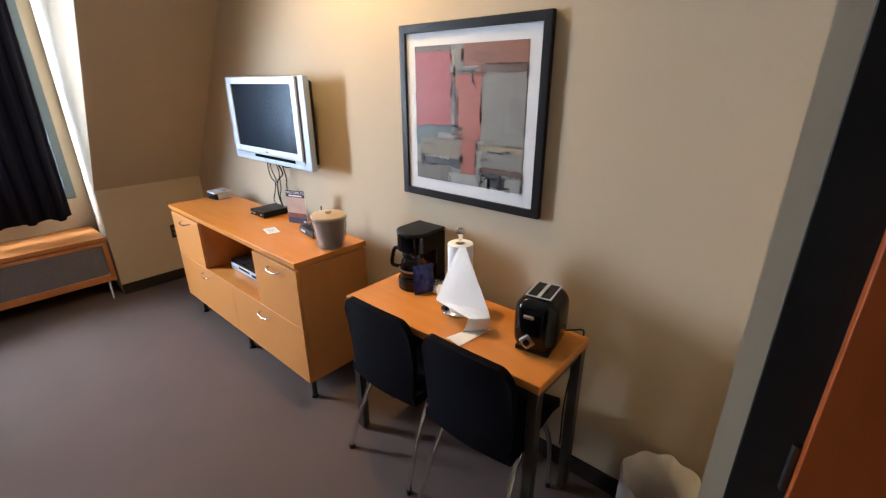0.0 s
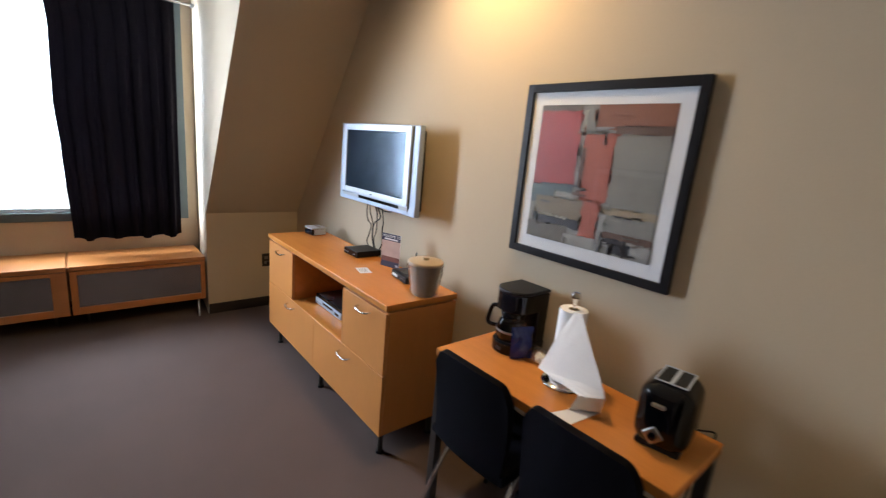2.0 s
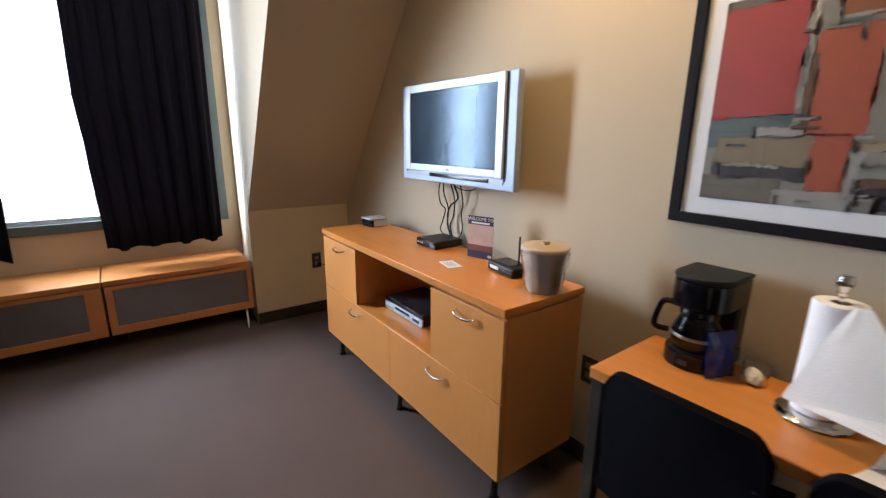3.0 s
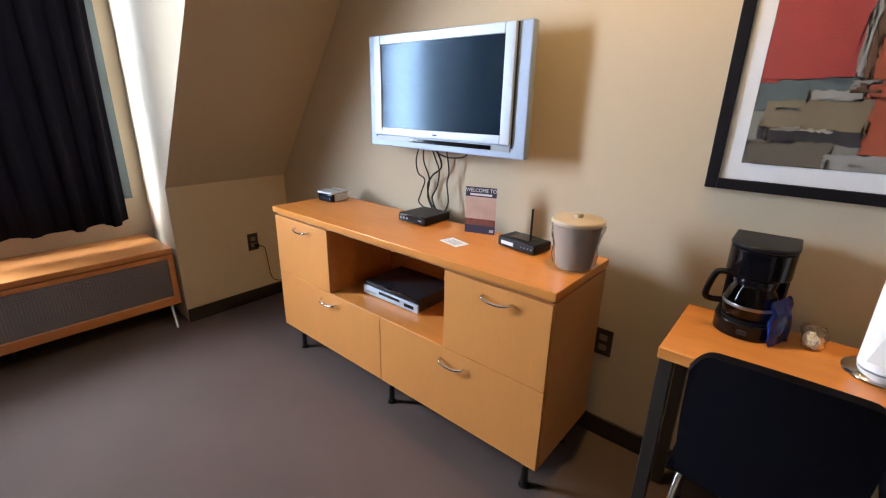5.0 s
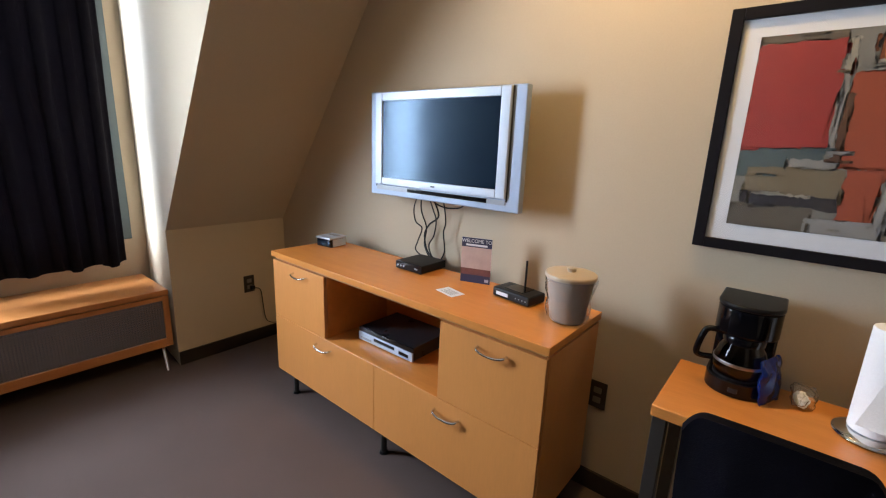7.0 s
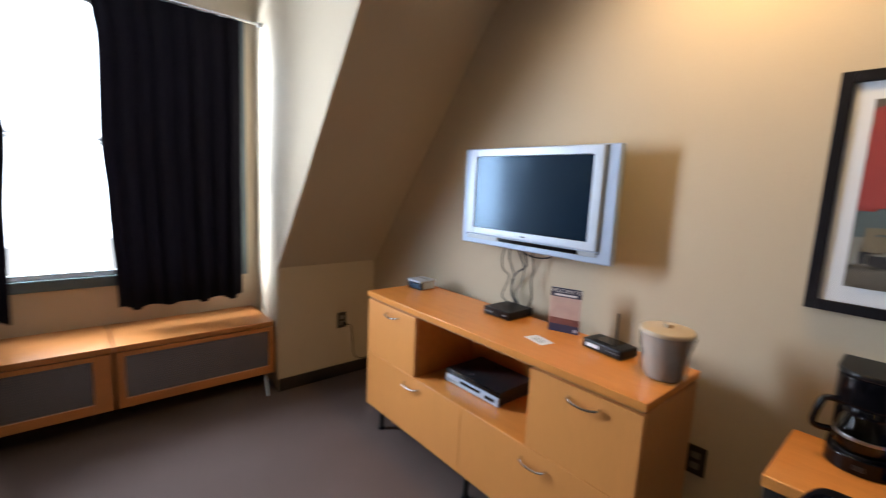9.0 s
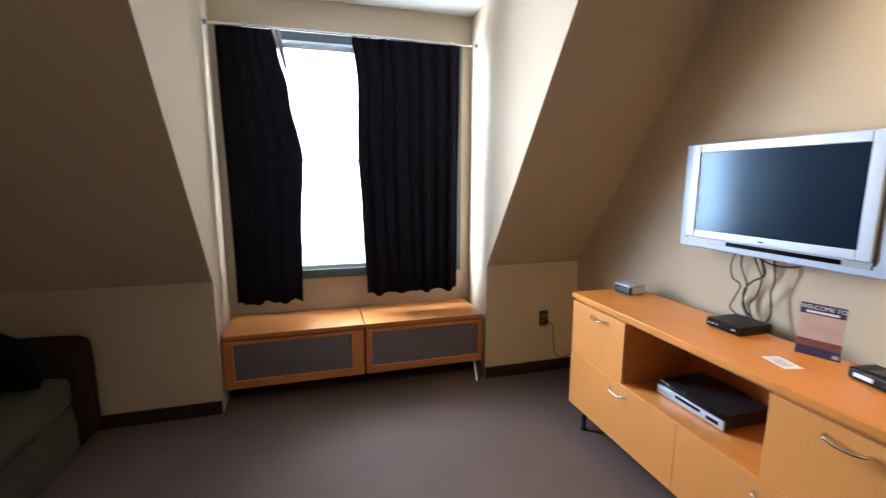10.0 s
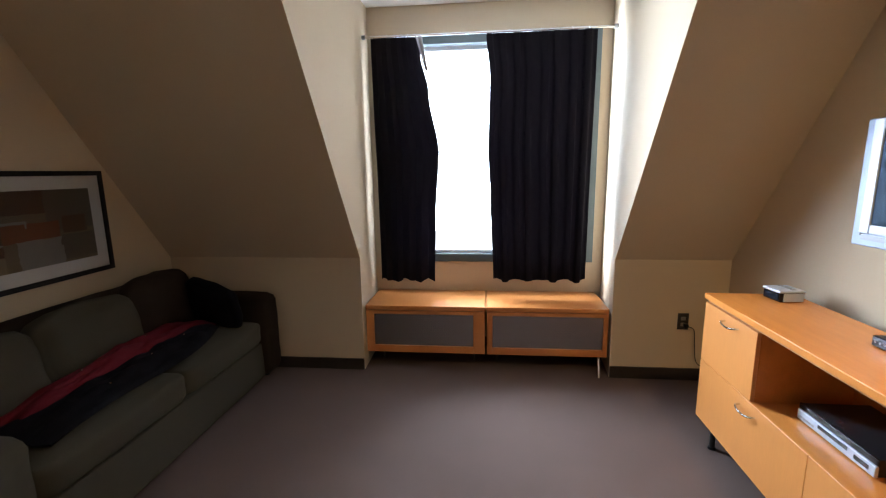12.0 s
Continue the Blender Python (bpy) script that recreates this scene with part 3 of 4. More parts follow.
drawer(SP, CYB, 0.150, NZ - 0.001, 2.938, 0.429)
drawer(CYA, N0, NZ + 0.003, 0.803, 1.948, 0.757)
drawer(CYA, SP, 0.150, NZ - 0.001, 2.135, 0.423)
for y in (1.81, 2.55, 3.30):
    for x in (1.165, 1.48):
        lg = part("leg", cyl(x, y, 0.012, 0.15, 0.014, n=14), DARKMET, cr, "dark metal leg")
        part("foot", cyl(x, y, 0, 0.012, 0.022, 0.018, n=16), BLACKM, lg)
        part("mounting_plate", box(x - 0.03, x + 0.03, y - 0.03, y + 0.03, 0.146, 0.1525, 0.001), DARKMET, lg)
cr.rotation_euler = (0, 0, radians(-0.75))
CT = 0.850

def turned(ob, deg):
    ob.rotation_euler = (0, 0, radians(deg))
    return ob

# on the credenza
ck = thing("clock_radio", (1.435, 3.295, CT), "small silver and black clock radio on the credenza", "clock radio")
part("body", box(1.375, 1.49, 3.237, 3.353, CT, CT + 0.046, 0.006, 3), BLACKP, ck)
part("cover", box(1.368, 1.497, 3.234, 3.356, CT + 0.046, CT + 0.058, 0.005, 3), SILVER, ck)
part("display", box(1.372, 1.376, 3.25, 3.34, CT + 0.010, CT + 0.038, 0.001), SCREEN, ck)
part("side_panel", box(1.39, 1.488, 3.2335, 3.238, CT + 0.004, CT + 0.045, 0.001), SILVER, ck)
for i in range(4):
    part("button", box(1.44, 1.46, 3.25 + i * 0.026, 3.268 + i * 0.026, CT + 0.057, CT + 0.061, 0.001), GREYP, ck)
turned(ck, 6)
sb = thing("set_top_box", (1.46, 2.61, CT), "flat black set-top box on the credenza", "set-top box")
part("body", box(1.372, 1.55, 2.527, 2.697, CT + 0.004, CT + 0.042, 0.004), BLACKM, sb)
part("front_panel", box(1.368, 1.3725, 2.529, 2.695, CT + 0.005, CT + 0.040, 0.001), BLACKP, sb, "glossy black front")
for k in range(3):
    part("button", tube([(1.366, 2.68 - k * 0.02, CT + 0.022), (1.370, 2.68 - k * 0.02, CT + 0.022)], 0.0045, 10, 0), STEEL, sb)
part("led", box(1.3665, 1.3695, 2.55, 2.57, CT + 0.019, CT + 0.025, 0), GREYP, sb)
for y in (2.545, 2.68):
    for x in (1.385, 1.53):
        part("foot", cyl(x, y, CT, CT + 0.005, 0.008, n=10), BLACKM, sb)
DKNAVY = material("navy_print", (0.025, 0.028, 0.07), 0.5, bump=0.02)
PHOTO = material("dusk_photo_print", (0.50, 0.36, 0.32), 0.5, var=0.25, scale=14, bump=0.02)
PHOTOD = material("town_photo_print", (0.16, 0.055, 0.045), 0.5, var=0.5, scale=40, bump=0.02)
wc = thing("welcome_card", (1.495, 2.30, CT), "upright welcome card with a dusk photograph on the credenza", "card")
x = 1.488
part("back_board", box(x, x + 0.003, 2.230, 2.368, CT, CT + 0.195, 0.0005), LABELW, wc)
part("stand", prism([(x + 0.003, 2.29, CT + 0.13), (x + 0.003, 2.29, CT), (x + 0.05, 2.29, CT)], (0, 0.003, 0)), LABELW, wc)
part("header", box(x - 0.0008, x + 0.0004, 2.230, 2.368, CT + 0.155, CT + 0.195, 0), DKNAVY, wc, "navy header strip")
part("photograph", box(x - 0.0007, x + 0.0004, 2.230, 2.368, CT + 0.062, CT + 0.155, 0), PHOTO, wc, "pinkish grey sky photograph")
part("photograph", box(x - 0.0007, x + 0.0004, 2.230, 2.368, CT + 0.034, CT + 0.062, 0), PHOTOD, wc, "red-brown rooftops")
part("footer", box(x - 0.0008, x + 0.0004, 2.230, 2.368, CT, CT + 0.034, 0), DKNAVY, wc, "navy footer strip")
text_mesh("WELCOME TO", 0.021, Matrix.Translation((x - 0.0014, 2.299, CT + 0.181)) @ Euler((radians(90), 0, radians(-90))).to_matrix().to_4x4(), "lettering", LABELW, wc)
part("lettering", box(x - 0.0014, x - 0.0006, 2.25, 2.348, CT + 0.160, CT + 0.168, 0), LABELW, wc)
part("emblem", box(x - 0.0014, x - 0.0006, 2.237, 2.255, CT + 0.008, CT + 0.02, 0), SILVER, wc)
turned(wc, 18)
wc.location = (1.468, 2.29, CT)
wc.scale = (1, 1, 1.05)
nt = thing("note_card", (1.32, 2.30, CT), "pale printed card lying on the credenza", "card")
part("card", box(1.283, 1.352, 2.243, 2.353, CT, CT + 0.0012, 0), LABELW, nt)
for k in range(5):
    part("text_line", box(1.295 + 0.009 * k, 1.299 + 0.009 * k, 2.262, 2.335 - 0.012 * (k % 2), CT + 0.0011, CT + 0.0016, 0), GREYP, nt)
turned(nt, -14)
nt.location = (1.285, 2.287, CT)
rt = thing("router", (1.43, 2.045, CT), "black wireless router with a short aerial", "router")
part("body", box(1.375, 1.485, 1.952, 2.137, CT + 0.003, CT + 0.042, 0.008, 3), BLACKM, rt)
part("top_grille", box(1.395, 1.475, 2.00, 2.09, CT + 0.0415, CT + 0.0445, 0.001), BLACKP, rt)
part("sticker", box(1.3735, 1.3755, 2.055, 2.115, CT + 0.014, CT + 0.028, 0), LABELW, rt, "white printed sticker")
part("antenna", tube([(1.482, 2.055, CT + 0.03), (1.484, 2.055, CT + 0.05), (1.484, 2.055, CT + 0.10), (1.484, 2.055, CT + 0.15)], 0.0045, 10, 4), BLACKM, rt, "short black aerial")
for k in range(4):
    part("led", box(1.3735, 1.376, 1.965 + 0.016 * k, 1.97 + 0.016 * k, CT + 0.02, CT + 0.024, 0), GREYP, rt)
part("foot", box(1.39, 1.47, 1.97, 2.12, CT, CT + 0.004, 0), BLACKM, rt)
turned(rt, -9)
rt.location = (1.415, 2.038, CT)
bx_, by_ = 1.352, 1.802
ib = thing("ice_bucket", (bx_, by_, CT), "taupe plastic ice bucket with a tan lid in a clear bag", "ice bucket")
part("bucket", lathe(bx_, by_, [(0, CT), (0.056, CT), (0.061, CT + 0.006), (0.082, CT + 0.158), (0.085, CT + 0.162), (0.078, CT + 0.162), (0.06, CT + 0.02), (0, CT + 0.02)], 40), TAUPE, ib)
lid = part("lid", lathe(bx_, by_, [(0, CT + 0.160), (0.088, CT + 0.160), (0.090, CT + 0.164), (0.090, CT + 0.172), (0.086, CT + 0.177), (0.03, CT + 0.181), (0, CT + 0.181)], 40), TAN, ib, "tan lid with a small knob")
part("knob", lathe(bx_, by_, [(0, CT + 0.180), (0.014, CT + 0.180), (0.016, CT + 0.19), (0.015, CT + 0.194), (0, CT + 0.195)], 20), TAN, lid)
def bagfn(u, v):
    a = u * 6.2832
    r = 0.0625 + 0.021 * v + 0.006 + 0.011 * noise.noise((math.cos(a) * 3, math.sin(a) * 3, v * 5))
    return (bx_ + r * math.cos(a), by_ + r * math.sin(a), CT + 0.012 + 0.145 * v)
w = part("wrapper", sheet(bagfn, 48, 12, 0.0006), FILM, ib, "clear plastic bag")
w.visible_shadow = False

# in the niche
dv = thing("disc_player", (1.36, 2.628, NZ), "silver and dark grey disc player in the credenza's niche", "disc player")
part("body", box(1.243, 1.50, 2.447, 2.812, NZ + 0.006, NZ + 0.070, 0.003), DVDTOP, dv, "dark grey metal casing")
part("front_panel", box(1.232, 1.2435, 2.445, 2.814, NZ + 0.005, NZ + 0.046, 0.003), SILVER, dv, "silver front")
part("upper_panel", box(1.236, 1.2435, 2.445, 2.814, NZ + 0.048, NZ + 0.071, 0.002), BLACKP, dv, "glossy black upper front")
part("disc_tray", box(1.2305, 1.233, 2.56, 2.70, NZ + 0.026, NZ + 0.040, 0), BLACKP, dv)
part("display", box(1.2305, 1.233, 2.47, 2.53, NZ + 0.018, NZ + 0.034, 0), BLACKP, dv)
for k in range(5):
    part("button", box(1.2295, 1.2325, 2.72 + 0.016 * k, 2.731 + 0.016 * k, NZ + 0.016, NZ + 0.024, 0), GREYP, dv)
for y in (2.48, 2.78):
    for x in (1.27, 1.47):
        part("foot", cyl(x, y, NZ, NZ + 0.007, 0.012, n=12), BLACKM, dv)

# wall sockets and their lead
def socket(at, axis, label):
    x, y, z = at
    th = thing("wall_socket", at, label, "socket", "wall sockets")
    if axis == 'x':
        part("plate", box(x - 0.006, x, y - 0.037, y + 0.037, z - 0.06, z + 0.06, 0.002), PLATE, th)
        for d in (-0.022, 0.022):
            part("outlet", box(x - 0.008, x - 0.0055, y - 0.016, y + 0.016, z + d - 0.013, z + d + 0.013, 0.003), IVORY, th)
    else:
        part("plate", box(x - 0.037, x + 0.037, y - 0.006, y, z - 0.06, z + 0.06, 0.002), PLATE, th)
        for d in (-0.022, 0.022):
            part("outlet", box(x - 0.016, x + 0.016, y - 0.008, y - 0.0055, z + d - 0.013, z + d + 0.013, 0.003), IVORY, th)
    return th
socket((1.333, YN, 0.44), 'y', "bronze wall socket with a plug on the knee wall")
socket((XE, 1.737, 0.452), 'x', "bronze wall socket beside the credenza")
lead = thing("power_lead", (1.345, YN - 0.03, 0.41), "thin dark power lead with a plug, hanging from the wall socket", "cable")
part("plug", box(1.333, 1.362, YN - 0.034, YN - 0.007, 0.40, 0.428, 0.004), BLACKM, lead)
part("lead", tube([(1.36, YN - 0.03, 0.412), (1.40, YN - 0.03, 0.385), (1.415, YN - 0.025, 0.28), (1.43, YN - 0.025, 0.16), (1.47, YN - 0.025, 0.115), (1.53, YN - 0.025, 0.105), (1.585, YN - 0.03, 0.13)], 0.003, 7, 6), BLACKM, lead)

# ---- pictures ----
def colour(name, c):
    return material("print_" + name, c, 0.55, var=0.16, scale=18, grain=0.10, gscale=160, bump=0.05)
PC = dict(red=colour("red", (0.183, 0.015, 0.013)), orange=colour("orange", (0.196, 0.037, 0.015)), rust=colour("rust", (0.131, 0.037, 0.011)), grey=colour("grey", (0.126, 0.120, 0.106)), pale=colour("pale_grey", (0.183, 0.178, 0.170)), teal=colour("teal", (0.044, 0.065, 0.070)), ochre=colour("ochre", (0.113, 0.087, 0.053)), dark=colour("dark", (0.011, 0.009, 0.013)), olive=colour("olive", (0.070, 0.058, 0.044)), sand=colour("sand", (0.174, 0.135, 0.087)), brown=colour("brown", (0.061, 0.026, 0.013)), cream=colour("cream", (0.217, 0.200, 0.165)))

def patches(place, rects, rng):
    """Blocks of print with brushed, uneven edges and dry strokes, each a hair above the one below."""
    bm, mats = bmesh.new(), []
    todo = [(*q, 0.007) for q in rects]
    for u0, v0, u1, v1, c in rects[1:]:
        for k in range(3):
            w, h = (u1 - u0), (v1 - v0)
            a, b = u0 + rng.uniform(-0.03, 0.75 * w), rng.choice((v0 - 0.008, v1 - 0.012, v0 + rng.uniform(0, h)))
            other = rng.choice(rects[1:])[4] if rng.random() < 0.12 else c
            if rng.random() < 0.5:
                todo.append((a, b, a + rng.uniform(0.04, 0.14), b + rng.uniform(0.006, 0.018), other, 0.005))
            else:
                x = rng.choice((u0 - 0.008, u1 - 0.008))
                y = v0 + rng.uniform(0, 0.7 * h)
                todo.append((x, y, x + rng.uniform(0.005, 0.014), y + rng.uniform(0.03, 0.12), other, 0.005))
    for k, (u0, v0, u1, v1, c, j) in enumerate(todo):
        if c not in mats:
            mats.append(c)
        j = 0.0 if k == 0 else j
        pts = []
        for (a, b), (cc, d) in zip([(u0, v0), (u1, v0), (u1, v1), (u0, v1)], [(u1, v0), (u1, v1), (u0, v1), (u0, v0)]):
            n = 16
            for i in range(n):
                t = i / n
                u, v = a + (cc - a) * t, b + (d - b) * t
                pts.append((min(1, max(0, u + rng.uniform(-j, j))), min(1, max(0, v + rng.uniform(-j, j)))))
        vs = [bm.verts.new(place(u, v, 0.0004 + 0.00004 * k)) for u, v in pts]
        f = bm.faces.new(vs)
        f.material_index = mats.index(c)
    bmesh.ops.triangulate(bm, faces=bm.faces[:])
    return bm, [PC[c] for c in mats]

def picture(name, wall_x, sx, ya, yb, za, zb, fw, mw, rects, label, deep=0.028):
    """A framed print on a wall; sx is the way it faces, u runs from the viewer's left."""
    th = thing(name, (wall_x, (ya + yb) / 2, za), label, "picture")
    o = wall_x + sx * 0.003
    xf = wall_x + sx * deep
    def bar(y0, y1, z0, z1):
        part("frame", box(min(o, xf), max(o, xf), y0, y1, z0, z1, 0.002), BLACKF, th, "black wooden frame")
    bar(ya, ya + fw, za, zb); bar(yb - fw, yb, za, zb)
    bar(ya + fw, yb - fw, za, za + fw); bar(ya + fw, yb - fw, zb - fw, zb)
    xm = wall_x + sx * (deep - 0.012)
    part("mount", box(min(o, xm), max(o, xm), ya + fw, yb - fw, za + fw, zb - fw, 0), MAT, th, "white card mount")
    a, b, c, d = ya + fw + mw, yb - fw - mw, za + fw + mw, zb - fw - mw
    def place(u, v, h):
        y = b + (a - b) * u if sx < 0 else a + (b - a) * u
        return (xm + sx * h, y, d + (c - d) * v)
    bm, mats = patches(place, rects, random.Random(5))
    part("print", bm, mats, th, "abstract print of colour blocks")
    xg = wall_x + sx * (deep - 0.004)
    g = part("glazing", box(min(xg, xg - sx * 0.002), max(xg, xg - sx * 0.002), ya + fw - 0.002, yb - fw + 0.002, za + fw - 0.002, zb - fw + 0.002, 0), GLAZING, th, "clear picture glass")
    g.visible_shadow = False
    return th

ART = [(0, 0, 1, 1, "grey"), (0, 0, 0.36, 0.58, "red"), (0.0, 0.0, 0.36, 0.04, "olive"), (0.46, 0, 1, 0.17, "rust"), (0.62, 0.14, 1, 0.19, "brown"), (0.35, 0.0, 0.47, 0.18, "grey"), (0.36, 0.04, 0.395, 0.2, "cream"), (0.40, 0.20, 0.635, 0.655, "orange"), (0.385, 0.3, 0.425, 0.63, "brown"), (0.37, 0.2, 0.39, 0.6, "pale"), (0.635, 0.20, 1, 0.69, "grey"), (0.47, 0.155, 0.56, 0.19, "pale"), (0, 0.57, 0.36, 0.72, "teal"), (0.22, 0.62, 0.42, 0.67, "pale"), (0.05, 0.67, 0.46, 0.83, "ochre"), (0.04, 0.81, 0.46, 0.88, "dark"), (0.08, 0.805, 0.34, 0.82, "cream"), (0, 0.87, 0.36, 1, "olive"), (0.46, 0.66, 0.60, 0.93, "orange"), (0.34, 0.92, 0.64, 1, "pale"), (0.6, 0.66, 0.66, 0.95, "pale"), (0.62, 0.68, 1, 0.73, "sand"), (0.65, 0.73, 1, 0.87, "grey"), (0.64, 0.85, 1, 0.89, "brown"), (0.66, 0.89, 0.82, 0.93, "dark"), (0.72, 0.91, 0.86, 0.985, "dark"), (0.86, 0.90, 1, 1, "pale")]
picture("large_picture", XE, -1, 0.744, 1.486, 1.148, 1.884, 0.034, 0.052, ART, "framed abstract print in red, orange and grey blocks")
ART2 = [(0, 0, 1, 1, "ochre"), (0, 0.05, 0.30, 0.35, "sand"), (0.30, 0.0, 0.68, 0.3, "brown"), (0.68, 0, 1, 0.55, "olive"), (0.1, 0.38, 0.55, 0.45, "pale"), (0.32, 0.42, 0.75, 0.65, "rust"), (0.78, 0.36, 0.94, 0.60, "brown"), (0.1, 0.5, 0.4, 0.85, "brown"), (0.48, 0.64, 0.76, 1, "pale"), (0.76, 0.62, 1, 0.95, "olive"), (0, 0.8, 0.4, 1, "sand")]
picture("sofa_picture", XW, 1, 2.50, 3.585, 0.916, 1.540, 0.028, 0.075, ART2, "framed abstract print in muted browns above the sofa")

# ---- table with its things ----
TZ = 0.750
tb = thing("dining_table", (1.355, 0.955, 0), "narrow maple table with square steel legs against the wall", "table")
part("tabletop", box(1.165, 1.545, 0.462, 1.450, TZ - 0.036, TZ, 0.005, 3), MAPLE, tb, "orange maple tabletop")
for x in (1.19, 1.52):
    for y in (0.487, 1.425):
        lg = part("leg", box(x - 0.019, x + 0.019, y - 0.019, y + 0.019, 0.006, TZ - 0.037, 0.003), LEGM, tb, "square brushed steel leg")
        part("foot", box(x - 0.016, x + 0.016, y - 0.016, y + 0.016, 0, 0.007, 0.001), BLACKM, lg)
part("apron", box(1.21, 1.50, 0.478, 0.496, TZ - 0.075, TZ - 0.037, 0.001), LEGM, tb)
part("apron", box(1.21, 1.50, 1.416, 1.434, TZ - 0.075, TZ - 0.037, 0.001), LEGM, tb)

def chair(yc, group):
    """An upholstered shell chair on bowed chrome tubes, pushed under the table."""
    th = thing("dining_chair", (1.28, yc, 0), "dark navy upholstered chair with bowed chrome legs under the table", "chair", group)
    hw = 0.195
    def back(u, v):
        s = 2 * u - 1
        top = 0.824 - 0.014 * s * s - 0.055 * (max(0, abs(s) - 0.72) / 0.28) ** 2.5
        z = 0.43 + (top - 0.43) * v
        return (1.098 + 0.02 * (1 - v) + 0.035 * (1 - s * s) * -0.6 + 0.012 * math.sin(3.1 * v), yc + s * (hw - 0.02 * (1 - v) ** 2), z)
    part("backrest", sheet(back, 36, 16, 0.028), NAVY, th)
    def seat(u, v):
        s = 2 * u - 1
        d = 1.105 + 0.40 * v
        return (d, yc + s * (hw - 0.015 * v * v), 0.425 + 0.02 * s * s - 0.03 * max(0, v - 0.8) / 0.2 + 0.02 * v)
    part("seat", sheet(seat, 16, 16, 0.035), NAVY, th)
    for s in (-1, 1):
        part("leg", tube([(1.30, yc + s * 0.15, 0.408), (1.23, yc + s * 0.165, 0.385), (1.13, yc + s * 0.178, 0.225), (1.055, yc + s * 0.195, 0.02)], 0.0105, 12, 8), CHROME, th, "bowed chrome tube leg")
        part("leg", tube([(1.34, yc + s * 0.15, 0.405), (1.40, yc + s * 0.165, 0.39), (1.455, yc + s * 0.175, 0.25), (1.475, yc + s * 0.18, 0.02)], 0.0105, 12, 8), CHROME, th, "bowed chrome tube leg")
        for x, y in ((1.055, yc + s * 0.195), (1.475, yc + s * 0.18)):
            part("glide", cyl(x, y, 0, 0.022, 0.013, n=12), BLACKM, th)
    for x in (1.30, 1.34):
        part("rail", tube([(x, yc - 0.15, 0.405), (x, yc + 0.15, 0.405)], 0.010, 10, 0), CHROME, th)
    return th
first = chair(1.163, "chairs at the table")
copy_thing(first, pose(1.28, 0.712, 0, 0, 0, 0))

# coffee maker
cmx, cmy = 1.462, 1.280
cm = thing("coffee_maker", (cmx, cmy, TZ), "black drip coffee maker with a glass jug", "coffee maker")
def rounded(x0, x1, y0, y1, z0, z1, r, bev=0.004):
    """A block whose corners towards the room are rounded in plan."""
    pts = [(x1, y0), (x1, y1)]
    for k in range(9):
        a = math.pi / 2 * k / 8
        pts.append((x0 + r - r * math.sin(a), y1 - r + r * math.cos(a)))
    for k in range(9):
        a = math.pi / 2 * k / 8
        pts.append((x0 + r - r * math.cos(a), y0 + r - r * math.sin(a)))
    bm = prism([(x, y, z0) for x, y in pts], (0, 0, z1 - z0))
    bmesh.ops.recalc_face_normals(bm, faces=bm.faces)
    ed = [e for e in bm.edges if abs(e.verts[0].co.z - e.verts[1].co.z) < 1e-6]
    bmesh.ops.bevel(bm, geom=ed, offset=bev, segments=2, profile=0.5, affect='EDGES')
    return bm
part("base", rounded(cmx - 0.095, cmx + 0.105, cmy - 0.082, cmy + 0.082, TZ, TZ + 0.048, 0.078), BLACKP, cm)
part("hot_plate", cyl(cmx - 0.02, cmy, TZ + 0.047, TZ + 0.053, 0.066, n=28, bevel=0.001), BLACKM, cm)
part("tower", rounded(cmx + 0.045, cmx + 0.104, cmy - 0.08, cmy + 0.08, TZ + 0.047, TZ + 0.195, 0.01), BLACKP, cm)
hd = part("filter_housing", rounded(cmx - 0.088, cmx + 0.104, cmy - 0.081, cmy + 0.081, TZ + 0.187, TZ + 0.266, 0.07), BLACKP, cm)
part("lid", rounded(cmx - 0.092, cmx + 0.105, cmy - 0.083, cmy + 0.083, TZ + 0.267, TZ + 0.283, 0.075, 0.006), BLACKM, hd)
part("switch", box(cmx - 0.098, cmx - 0.092, cmy - 0.012, cmy + 0.012, TZ + 0.016, TZ + 0.030, 0.002), DVDTOP, cm)
jug = part("jug", lathe(cmx - 0.02, cmy, [(0, TZ + 0.054), (0.060, TZ + 0.054), (0.068, TZ + 0.07), (0.070, TZ + 0.10), (0.060, TZ + 0.135), (0.047, TZ + 0.158), (0.050, TZ + 0.168)], 32), SMOKE, cm, "smoky glass jug")
part("jug_collar", lathe(cmx - 0.02, cmy, [(0, TZ + 0.160), (0.054, TZ + 0.156), (0.056, TZ + 0.174), (0.046, TZ + 0.185), (0, TZ + 0.185)], 32), BLACKP, jug)
part("jug_band", lathe(cmx - 0.02, cmy, [(0.0710, TZ + 0.092), (0.0715, TZ + 0.094), (0.0715, TZ + 0.10), (0.0708, TZ + 0.102)], 32), STEEL, jug, "steel band")
part("jug_handle", tube([(cmx - 0.038, cmy + 0.050, TZ + 0.178), (cmx - 0.048, cmy + 0.086, TZ + 0.182), (cmx - 0.052, cmy + 0.102, TZ + 0.166), (cmx - 0.056, cmy + 0.114, TZ + 0.105), (cmx - 0.052, cmy + 0.102, TZ + 0.090), (cmx - 0.042, cmy + 0.072, TZ + 0.090)], 0.0092, 10, 6), BLACKP, jug)
